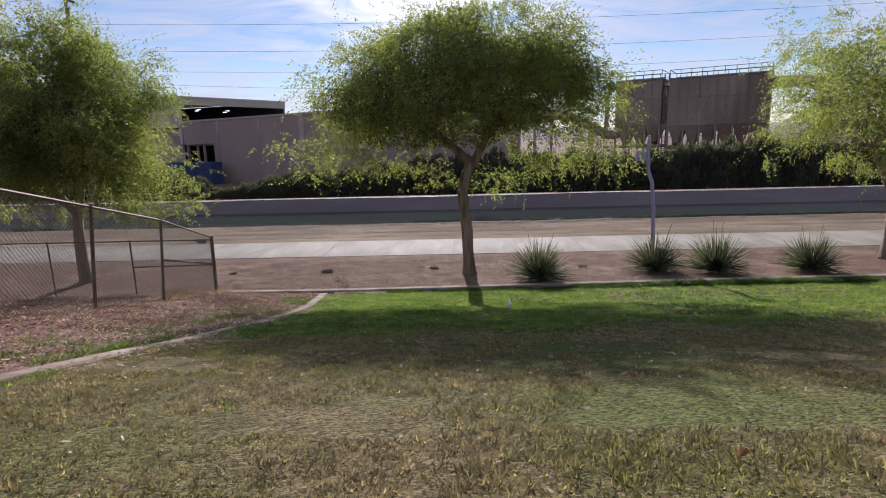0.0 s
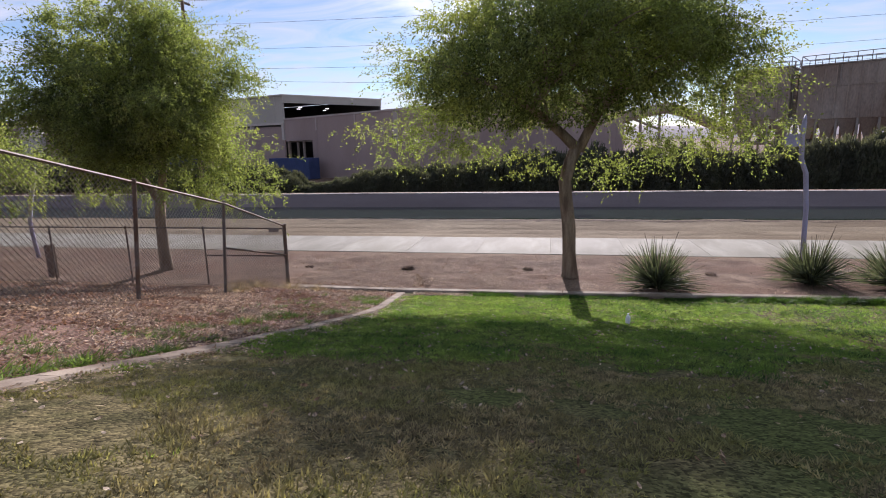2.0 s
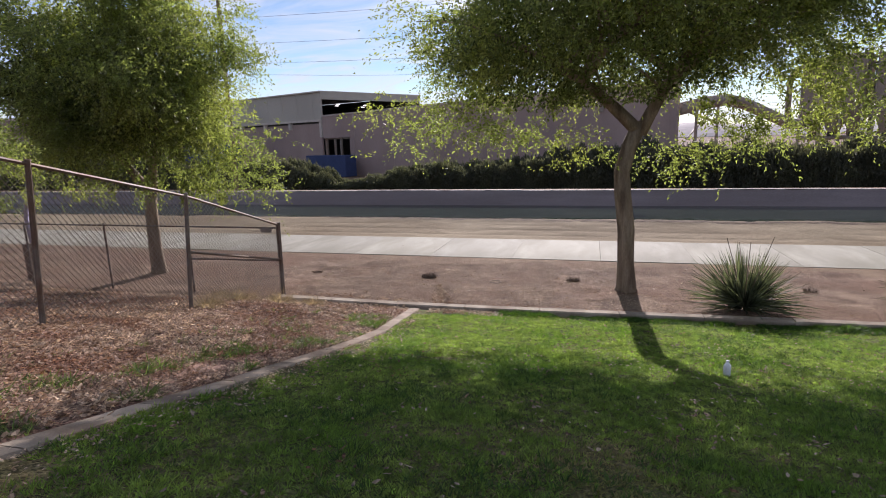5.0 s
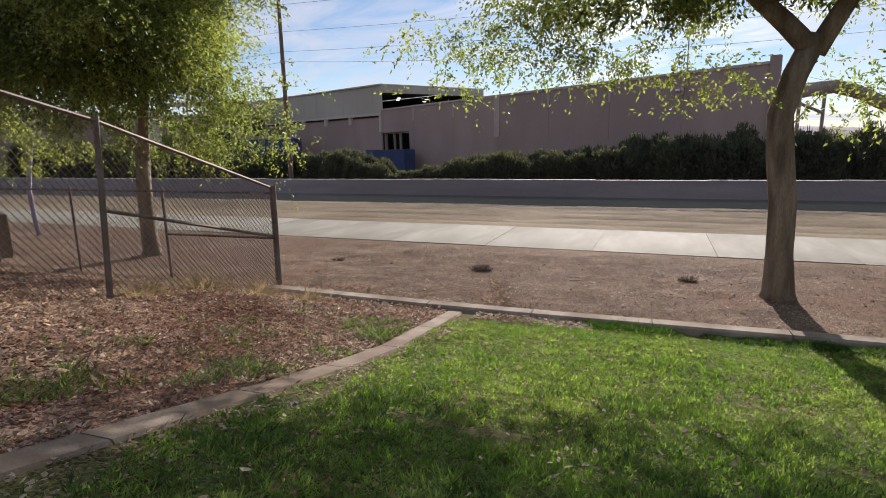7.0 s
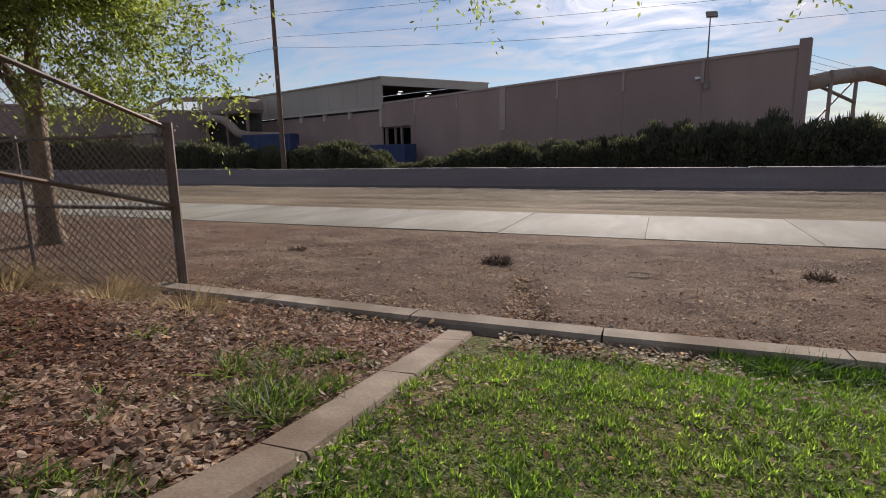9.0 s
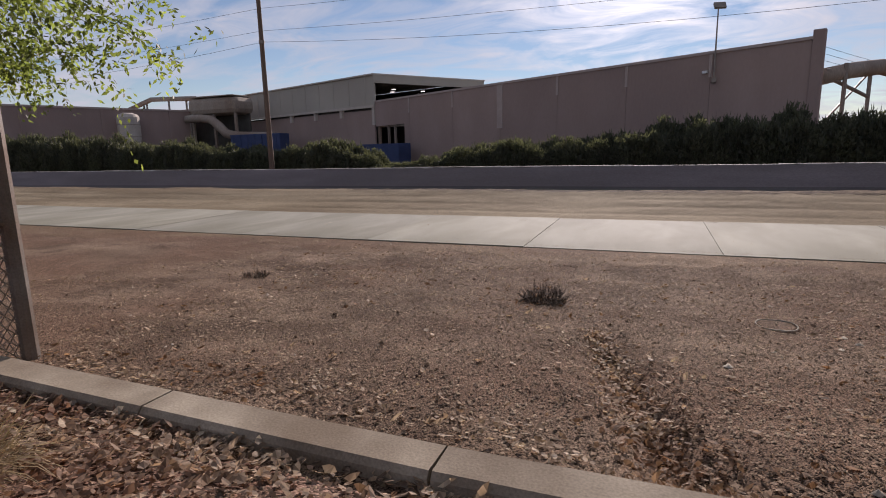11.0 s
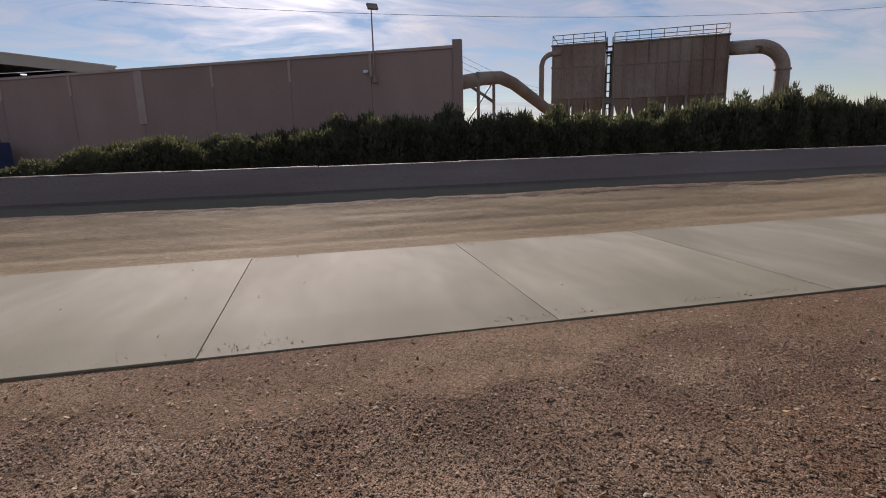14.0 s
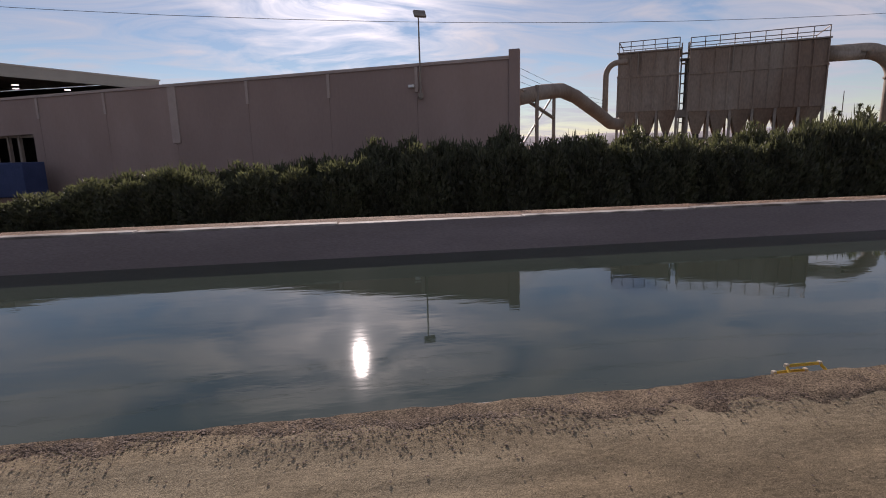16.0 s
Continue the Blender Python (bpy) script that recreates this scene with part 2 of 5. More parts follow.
PALESTONE = material("pale_stone", (0.42, 0.36, 0.29), (0.58, 0.51, 0.43), 6, 40, 0.9, 0, island=0.25, spec=0.15)
LAVENDER = material("lavender_paint", (0.33, 0.31, 0.44), (0.38, 0.36, 0.49), 1.5, 30, 0.5, 0.05)
YELLOW = material("yellow_paint", (0.55, 0.34, 0.02), (0.62, 0.40, 0.04), 4, 40, 0.5, 0.05)
BLUE = material("blue_paint", (0.032, 0.05, 0.12), (0.045, 0.065, 0.15), 0.8, 10, 0.7, 0.05)
WHITE = material("white_plastic", (0.72, 0.73, 0.74), (0.78, 0.79, 0.80), 5, 40, 0.35, 0.02)
HILL = material("far_hill", (0.30, 0.27, 0.28), (0.34, 0.31, 0.31), 0.01, 0.05, 1.0, 0)


def lamp_material():
    m = bpy.data.materials.new("lit_lamp")
    m.use_nodes = True
    b = m.node_tree.nodes["Principled BSDF"]
    b.inputs["Base Color"].default_value = (0.8, 0.8, 0.8, 1)
    b.inputs["Emission Color"].default_value, b.inputs["Emission Strength"].default_value = (1.0, 0.97, 0.92, 1), 1.2
    return m


LAMPGLOW = lamp_material()


def water_material():
    m = bpy.data.materials.new("canal_water")
    m.use_nodes = True
    nt = m.node_tree
    N, L, bsdf = nt.nodes.new, nt.links.new, nt.nodes["Principled BSDF"]
    tc, mp = N("ShaderNodeTexCoord"), N("ShaderNodeMapping")
    mp.inputs["Scale"].default_value = (0.55, 1.6, 1)
    L(tc.outputs["Object"], mp.inputs[0])
    n1, n2, mixer = N("ShaderNodeTexNoise"), N("ShaderNodeTexNoise"), N("ShaderNodeMix")
    n1.inputs["Scale"].default_value, n1.inputs["Detail"].default_value = 1.3, 3
    n2.inputs["Scale"].default_value, n2.inputs["Detail"].default_value = 0.25, 2
    mixer.data_type = "RGBA"
    mixer.inputs["A"].default_value, mixer.inputs["B"].default_value = (0.024, 0.036, 0.028, 1), (0.036, 0.048, 0.034, 1)
    for n in (n1, n2):
        L(mp.outputs[0], n.inputs["Vector"])
    L(n2.outputs[0], mixer.inputs["Factor"])
    L(mixer.outputs["Result"], bsdf.inputs["Base Color"])
    bsdf.inputs["Roughness"].default_value, bsdf.inputs["IOR"].default_value = 0.028, 1.33
    bp = N("ShaderNodeBump")
    bp.inputs["Strength"].default_value, bp.inputs["Distance"].default_value = 0.1, 0.02
    n3, su = N("ShaderNodeTexNoise"), N("ShaderNodeMath")
    n3.inputs["Scale"].default_value, n3.inputs["Detail"].default_value = 4.5, 2
    L(mp.outputs[0], n3.inputs["Vector"])
    su.operation = "MULTIPLY_ADD"
    L(n3.outputs[0], su.inputs[0])
    su.inputs[1].default_value = 0.3
    L(n1.outputs[0], su.inputs[2])
    L(su.outputs[0], bp.inputs["Height"])
    L(bp.outputs[0], bsdf.inputs["Normal"])
    return m


WATER = water_material()


# ---- building blocks ----
def thing(name, at=(0, 0, 0), label="", category="", group="", kind="", turn=0.0):
    ob = new(name)
    ob.empty_display_size = 0.1
    ob.location, ob.rotation_euler = at, (0, 0, turn)
    return tagged(ob, label, category, group, kind)


def finish(bm, name, mat):
    me = bpy.data.meshes.new(name)
    bm.to_mesh(me)
    bm.free()
    me.materials.append(mat)
    return me


def part(name, bm, mat, parent=None, label="", smooth=False):
    me = bm if isinstance(bm, bpy.types.Mesh) else finish(bm, name, mat)
    if smooth:
        me.polygons.foreach_set("use_smooth", [True] * len(me.polygons))
    ob = new(name, me)
    ob.parent = parent
    if label:
        ob["label"] = label
    return ob


def box(bm, lo, hi, bevel=0.0):
    c, s = [(a + b) / 2 for a, b in zip(lo, hi)], [b - a for a, b in zip(lo, hi)]
    made = bmesh.ops.create_cube(bm, size=1.0, matrix=Matrix.Translation(c) @ Matrix.Diagonal((*s, 1)))
    if bevel:
        edges = {e for v in made["verts"] for e in v.link_edges}
        bmesh.ops.bevel(bm, geom=list(edges), offset=bevel, segments=2, affect="EDGES", profile=0.5)
    return bm


def boxed(lo, hi, bevel=0.0):
    return box(bmesh.new(), lo, hi, bevel)


def tube(bm, points, radii, sides=8, cap=True):
    """A tube along points, one radius a point."""
    points = [Vector(p) for p in points]
    if not hasattr(radii, "__len__"):
        radii = [radii] * len(points)
    rings, ref = [], None
    for n, p in enumerate(points):
        d = (points[min(n + 1, len(points) - 1)] - points[max(n - 1, 0)]).normalized()
        if ref is None:
            ref = d.orthogonal().normalized()
        ref = (ref - d * ref.dot(d)).normalized()
        side = d.cross(ref)
        rings.append([bm.verts.new(p + (ref * math.cos(a) + side * math.sin(a)) * radii[n]) for a in (2 * math.pi * k / sides for k in range(sides))])
    for r, q in zip(rings, rings[1:]):
        for k in range(sides):
            bm.faces.new((r[k], r[(k + 1) % sides], q[(k + 1) % sides], q[k]))
    if cap:
        bm.faces.new(list(reversed(rings[0])))
        bm.faces.new(rings[-1])
    return bm


def tubed(points, radii, sides=8):
    return tube(bmesh.new(), points, radii, sides)


def polys_mesh(name, verts, corners, mat):
    """A mesh of separate polygons: verts (n * corners, 3), each run of corners makes one face."""
    me = bpy.data.meshes.new(name)
    v = np.ascontiguousarray(verts, dtype=np.float32).reshape(-1, 3)
    n = len(v) // corners
    me.vertices.add(len(v))
    me.vertices.foreach_set("co", v.ravel())
    me.loops.add(len(v))
    me.loops.foreach_set("vertex_index", np.arange(len(v), dtype=np.int32))
    me.polygons.add(n)
    me.polygons.foreach_set("loop_start", np.arange(0, len(v), corners, dtype=np.int32))
    me.update(calc_edges=True)
    me.validate()
    me.materials.append(mat)
    return me


def grid_mesh(name, xs, ys, zfun, mat):
    X, Y = np.meshgrid(xs, ys)
    Z = zfun(X, Y)
    nx, ny = len(xs), len(ys)
    i = (np.arange(ny - 1)[:, None] * nx + np.arange(nx - 1)[None]).ravel()
    me = bpy.data.meshes.new(name)
    me.from_pydata(np.c_[X.ravel(), Y.ravel(), Z.ravel()].tolist(), [], np.c_[i, i + 1, i + 1 + nx, i + nx].tolist())
    me.polygons.foreach_set("use_smooth", [True] * len(me.polygons))
    me.materials.append(mat)
    return me




def vnoise(x, y, scale, seed=0):
    """Smooth value noise in 0..1."""
    x, y = np.asarray(x, float) / scale, np.asarray(y, float) / scale
    xi, yi = np.floor(x).astype(np.int64), np.floor(y).astype(np.int64)
    fx, fy = x - xi, y - yi
    fx, fy = fx * fx * (3 - 2 * fx), fy * fy * (3 - 2 * fy)

    def h(a, b):
        n = (a * 374761393 + b * 668265263 + seed * 974711) & 0x7FFFFFFF
        n = ((n ^ (n >> 13)) * 1274126177) & 0x7FFFFFFF
        return ((n ^ (n >> 16)) & 0xFFFF) / 65535.0

    return (h(xi, yi) * (1 - fx) + h(xi + 1, yi) * fx) * (1 - fy) + (h(xi, yi + 1) * (1 - fx) + h(xi + 1, yi + 1) * fx) * fy


def step(a, b, v):
    t = np.clip((np.asarray(v, float) - a) / (b - a), 0, 1)
    return t * t * (3 - 2 * t)


# ---- ground ----
PROFILE_Y = [-80, -12, -4, 1.9, 4.4, 5.05, 8.6, 9.9, 11, 13.5, 15.2, 16, 17.9, 18.25, 18.6, 20.5, 22, 24.7, 28.4, 29.6, 31.1, 31.45]
PROFILE_Z = [6.6, 6.1, 5.2, 3.85, 3.2, 3.03, 2.05, 1.73, 1.38, 0.78, 0.36, 0.24, 0.0, -0.06, -0.10, -0.20, -0.27, -0.335, -0.345, -0.2, 0.03, 0.04]
KERB_LINE = [(-9.06, 18.31), (-5.8, 18.25), (-4.0, 18.27), (2.3, 18.50), (11.4, 18.74), (30.0, 19.25)]
BRANCH = [(-5.33, 18.12), (-5.20, 17.2), (-5.12, 15.9), (-5.08, 14.4), (-5.02, 13.0), (-4.95, 11.3), (-4.82, 9.4), (-4.80, 7.6), (-4.70, 5.7), (-4.7, 3.0), (-4.7, -6.0)]


def branch_x(y):
    return np.interp(y, [p[1] for p in reversed(BRANCH)], [p[0] for p in reversed(BRANCH)])


def ground_z(x, y):
    x, y = np.asarray(x, float), np.asarray(y, float)
    z = np.interp(y, PROFILE_Y, PROFILE_Z)
    z = z + 0.25 * step(-5.6, -8.8, x) * step(18.2, 15.8, y)
    z = z + 0.05 * (vnoise(x, y, 2.3, 3) - 0.5) * step(-0.5, 1.5, np.abs(y - 26.5) - 1.9)
    z = z + (0.036 * (vnoise(x, y, 0.5, 5) - 0.5) + 0.018 * (vnoise(x, y, 0.23, 6) - 0.5)) * step(18.5, 19.2, y) * step(24.6, 24.0, y)
    z = z + 0.018 * (vnoise(x, y, 0.6, 8) - 0.5) * step(28.6, 29.4, y) + 0.016 * (vnoise(x, y, 0.17, 9) - 0.5) * step(28.5, 29, y)
    wob = 0.12 * (vnoise(x, y * 0, 3.0, 14) - 0.5)
    for yr in (28.95, 29.7, 30.35):
        z = z - 0.016 * np.exp(-(((y - yr - wob) / 0.09) ** 2)) * step(0.3, 0.6, vnoise(x, y * 0 + yr, 2.2, 15))
    z = z - 0.05 * step(16.9, 17.9, y) * step(18.45, 18.25, y)
    gully = np.exp(-(((x + 4.94 + 0.27 * (y - 18.9)) / (0.2 - 0.045 * (y - 19.0))) ** 2)) * step(18.35, 18.7, y) * step(21.1, 19.6, y)
    return z - 0.15 * gully


def terrain_z(x, y):
    """The ground sheet: the near bank, the canal's bed and the far bank."""
    z = ground_z(x, np.minimum(y, 31.45))
    bed = np.interp(y, [31.45, 31.5, 33.5, 41.5, 43.5, 43.75, 44.2, 46.0, 49, 57, 400], [0.04, -0.3, -2.4, -2.4, -0.6, 0.14, 0.16, 0.12, -1.0, -1.2, -1.2])
    return np.where(y <= 31.45, z, bed)


ys = np.concatenate([[-2500, -800, -250, -80, -30], np.arange(-12, 18, 0.5), np.arange(18, 24.8, 0.08), np.arange(24.8, 31.4, 0.15), [31.45, 31.5, 32.5, 33.5, 37, 41.5, 42.5, 43.5, 43.75, 44.2, 45, 46, 47, 49, 52, 57, 60, 75, 100, 150, 250, 500, 1200, 2500]])
xs = np.concatenate([[-2500, -1000, -400, -150, -80, -50, -35], np.arange(-26, -12, 0.5), np.arange(-12, 6, 0.1), np.arange(6, 26, 0.5), [30, 40, 60, 90, 160, 400, 1000, 2500]])
ground = part("ground", grid_mesh("ground", xs, ys, lambda X, Y: np.where(((Y > 24.75) & (Y < 31.42)), terrain_z(X, Y) - 0.05, terrain_z(X, Y)) - 0.012 * ((Y < 18.2) & (X > -30)), DIRT), DIRT)
tagged(ground, "bare reddish dirt ground with fine gravel", "ground", kind="structure")

bank = part("bank", grid_mesh("bank", np.concatenate([np.arange(-70, -14, 1.0), np.arange(-14, 8, 0.12), np.arange(8, 70, 1.0)]), np.arange(28.3, 31.46, 0.09), lambda X, Y: ground_z(X, Y) + 0.006, BANK), BANK)
tagged(bank, "pale tan dirt track along the canal bank", "dirt track", kind="structure")


def lawn_sheet():
    v = np.linspace(0, 1, 90)
    yy = np.arange(-12, 18.15, 0.2)
    X = branch_x(yy)[:, None] + v[None] * (26.0 - branch_x(yy)[:, None])
    Y = np.repeat(yy[:, None], 90, 1)
    Z = ground_z(X, Y) + 0.004
    i = (np.arange(len(yy) - 1)[:, None] * 90 + np.arange(89)[None]).ravel()
    me = bpy.data.meshes.new("lawn")
    me.from_pydata(np.c_[X.ravel(), Y.ravel(), Z.ravel()].tolist(), [], np.c_[i, i + 1, i + 91, i + 90].tolist())
    me.polygons.foreach_set("use_smooth", [True] * len(me.polygons))
    me.materials.append(SOIL)
    return me


def shoulder_z(X, Y):
    edge = 23.75 + 0.9 * (vnoise(X, X * 0, 1.6, 17) - 0.5) + 0.35 * (vnoise(X, Y, 0.4, 18) - 0.5)
    return ground_z(X, Y) + 0.006 - 0.03 * step(0.3, -0.05, Y - edge)


shoulder = part("path_shoulder", grid_mesh("path_shoulder", np.concatenate([np.arange(-60, -14, 0.8), np.arange(-14, 5, 0.08), np.arange(5, 60, 0.8)]), np.append(np.arange(23.0, 24.74, 0.07), 24.755), shoulder_z, GRANITE), GRANITE)
tagged(shoulder, "tan decomposed granite shoulder beside the path", "shoulder", kind="structure")
lawn = part("lawn", lawn_sheet(), SOIL)
tagged(lawn, "patchy lawn soil on a gentle slope", "lawn", kind="structure")
bed = part("gravel_bed", grid_mesh("gravel_bed", np.append(np.arange(-30, -6, 0.25), np.arange(-6, -4.6, 0.06)), np.arange(-4, 18.21, 0.25), lambda X, Y: ground_z(X, Y) + 0.006 - 0.06 * step(-0.13, -0.02, X - branch_x(Y)), GRAVELBED), GRAVELBED)
tagged(bed, "reddish gravel bed strewn with dead leaves", "gravel bed", kind="structure")


def edge_soil_z(X, Y):
    edge = 31.12 - 0.22 * step(-6.5, -2.0, X) + 0.22 * (vnoise(X, X * 0, 1.3, 27) - 0.5) + 0.2 * (vnoise(X, Y, 0.35, 28) - 0.5) + 0.16 * (vnoise(X, Y, 0.13, 30) - 0.5)
    return ground_z(X, Y) + 0.009 + 0.022 * vnoise(X, Y, 0.16, 29) * step(0.1, 0.4, Y - edge) - 0.03 * step(0.22, -0.05, Y - edge)


edge_soil = part("bank_edge", grid_mesh("bank_edge", np.concatenate([np.arange(-60, -14, 0.8), np.arange(-14, 9, 0.07), np.arange(9, 60, 0.8)]), np.append(np.arange(30.4, 31.44, 0.06), 31.462), edge_soil_z, EDGESOIL), EDGESOIL)
tagged(edge_soil, "crumbly dark reddish soil along the canal edge", "soil edge", kind="structure")

# ---- path of concrete slabs ----
path = thing("path", (0, 26.53, -0.36), "pale concrete canal path of square slabs with sawn joints", "path", kind="structure")
slab_mesh = finish(boxed((-1.4358, -1.81, -0.15), (1.4358, 1.77, 0.045), 0.006), "slab", CONCRETE)
for k in range(-22, 26):
    s = part("slab", slab_mesh, CONCRETE, path)
    s.location = (-4.07 + 1.4375 + 2.875 * k, 0, 0.004 * math.sin(k * 2.1))


# ---- kerbs ----
def kerb_piece(p, q, width, top, depth=0.3, joint=0.004):
    bm = bmesh.new()
    d = (Vector(q) - Vector(p)).normalized()
    n = Vector((-d.y, d.x)) * width / 2
    gap = d * joint
    prof = [(-1, -depth), (-1, -0.03), (-0.82, 0), (0.82, 0), (1, -0.03), (1, -depth)]
    rows = [[bm.verts.new((*(Vector(e) + n * a), z + top(e))) for a, z in prof] for e in (Vector(p) + gap, Vector(q) - gap)]
    for k in range(5):
        bm.faces.new((rows[0][k], rows[0][k + 1], rows[1][k + 1], rows[1][k]))
    bm.faces.new(rows[0])
    bm.faces.new(list(reversed(rows[1])))
    bmesh.ops.recalc_face_normals(bm, faces=bm.faces[:])
    return bm


def kerb_along(line, width, top, name, label, cuts, mat, first=0.0):
    root = thing(name, (line[0][0], line[0][1], 0), label, "kerb", kind="structure")
    pts = [Vector(p) for p in line]
    dist = [0.0]
    for a, b in zip(pts, pts[1:]):
        dist.append(dist[-1] + (b - a).length)
    at = lambda s: (float(np.interp(s, dist, [p.x for p in pts])), float(np.interp(s, dist, [p.y for p in pts])))
    s, n_ = 0.0, 0
    while s < dist[-1] - 0.05:
        e = min(s + (first or cuts), dist[-1])
        first = 0.0
        n_ += 1
        piece = part("kerb_stone", kerb_piece(at(s), at(e), width, top, joint=0.006), mat, root)
        piece.location = -root.location
        s = e
    return root


kerb_along(KERB_LINE, 0.235, lambda e: 0.0, "kerb", "weathered straight concrete kerb along the lawn", 1.62, KERB)
BR = [(float(branch_x(y)), y) for y in np.arange(18.1, -6, -0.4)]
kerb_along(BR, 0.25, lambda e: float(ground_z(branch_x(e[1]), e[1])) + 0.024, "mowing_kerb", "low curved concrete mowing kerb beside the gravel", 1.06, MOWKERB, 0.42)

# ---- canal ----
def canal_wall():
    bm = bmesh.new()
    prof = [(41.9, -2.0), (42.66, -0.75), (43.52, 0.235)]
    X = list(range(-240, 241, 6))
    rows = [[bm.verts.new((x, y, z)) for y, z in prof] for x in X]
    for a, b in zip(rows, rows[1:]):
        for k in range(2):
            bm.faces.new((a[k], b[k], b[k + 1], a[k + 1]))
    return bm


canal = thing("canal_far_wall", (0, 42.8, -1.2), "sloped concrete canal lining with a pale worn coping", "canal wall", kind="structure")
wall_mesh = canal_wall()
part("lining", wall_mesh, LINING, canal).location = -canal.location
cop = bmesh.new()
for k in range(-36, 37):
    box(cop, (k * 6 + 0.01, 43.50, 0.10), (k * 6 + 5.99, 43.98, 0.265 + 0.02 * math.sin(k * 1.7)), 0.04)
part("coping", cop, COPING, canal, "pale worn concrete coping").location = -canal.location
near = thing("canal_near_edge", (0, 31.55, -0.3), "broken pale concrete lip at the canal edge", "canal edge", kind="structure")
lip = bmesh.new()
for k in range(-50, 51):
    x0 = k * 2.4 + 0.3 * math.sin(k * 3.1)
    x1 = (k + 1) * 2.4 + 0.3 * math.sin((k + 1) * 3.1)
    drop = 0.06 if x1 < -3.2 else 0.045
    box(lip, (x0 + 0.02, 31.47, -0.45), (x1 - 0.02, 31.60 + 0.03 * math.sin(k * 1.9), -drop + 0.03 * math.sin(k * 2.3)), 0.03)
part("lip", lip, COPING, near).location = -near.location
slope = bmesh.new()
vs = [slope.verts.new(p) for p in ((-240, 31.6, -0.1), (240, 31.6, -0.1), (240, 33.4, -2.2), (-240, 33.4, -2.2))]
slope.faces.new(vs)
part("lining", slope, LINING, near).location = -near.location
water = part("water", grid_mesh("water", np.linspace(-240, 240, 9), np.array([31.55, 36, 40, 43.0]), lambda X, Y: X * 0 - 0.68, WATER), WATER)
tagged(water, "still dark green canal water with faint ripples", "water", kind="structure")

# ---- far side: building, shed, plant ----
WP, WU = Vector((6.92, 70.09, 0.25)), Vector((-0.936, 0.351, 0.0)).normalized()
WN = Vector((0.351, 0.936, 0.0)).normalized()
WALL_TURN = math.atan2(WU.y, WU.x)


def wall_part(name, mat, parent, s0, s1, d0, d1, z0, z1, label="", bevel=0.0, fall=0.0, skew=0.0):
    """A block along the building's own axes: s along its front wall, d behind it. fall: the slope of its upper edge; skew: of its end."""
    bm = boxed((s0, -d1, z0 if z0 else -1.7), (s1, -d0, z1), bevel)
    for v in bm.verts:
        v.co.z -= fall * v.co.x if v.co.z > 3 else 0
        v.co.x += skew * v.co.y
    return part(name, bm, mat, parent, label)


def building():
    b = thing("industrial_building", WP, "long tan tilt-up concrete factory with a shaded front", "building", turn=WALL_TURN)
    w = lambda *a: wall_part(*a, fall=0.0195)
    cuts = [0.45, 8.1, 16.0, 23.9, 31.7, 39.3, 47.3]
    for a, c in zip(cuts, cuts[1:]):
        w("wall_panel", TILTUP, b, a + 0.015, c - 0.015, 0.0, 0.35, 0, 9.02)
    w("wall_panel", TILTUP, b, 47.32, 48.4, 0.0, 0.35, 0, 9.02)
    w("lintel", TILTUP, b, 48.4, 54.5, 0.0, 0.35, 5.55, 9.02)
    for s in cuts[1:]:
        wide = abs(s - 31.7) < 0.1
        w("pilaster", PILASTER, b, s - (0.42 if wide else 0.13), s + (0.42 if wide else 0.13), -0.14, 0.0, 3.9 if wide else 7.0, 8.98, "pale stained pilaster")
    w("parapet_cap", PILASTER, b, 0.4, 54.5, -0.12, 0.5, 9.02, 9.27, "pale parapet cap")
    wall_part("corner_column", TILTUP, b, -0.4, 0.44, -0.1, 0.7, 0, 9.75)
    wall_part("side_wall", TILTUP, b, 12.0, 12.4, 0.36, 26, 0, 7.9)
    wall_part("roof", ROOFING, b, 12.0, 47, 0.36, 26, 7.9, 8.05)
    wall_part("back_wall", TILTUP, b, 12, 47, 26, 26.4, 0, 7.9)
    for s, k in ((48.5, 0.3), (50.9, 0.26), (52.3, 0.22), (54.3, 0.4)):
        wall_part("gate_post", RUSTY, b, s - k / 2, s + k / 2, 0.4, 0.75, 0, 4.6)
    # Dark backing whose colour stands for the shade behind the gate.
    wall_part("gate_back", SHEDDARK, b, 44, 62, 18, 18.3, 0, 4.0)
    wall_part("gate_beam", RUSTY, b, 48.4, 54.5, 0.5, 0.75, 4.3, 4.55)
    wall_part("wall_light", WHITE, b, 8.3, 8.75, -0.3, 0.0, 7.2, 7.42, "small white wall light")
    return b


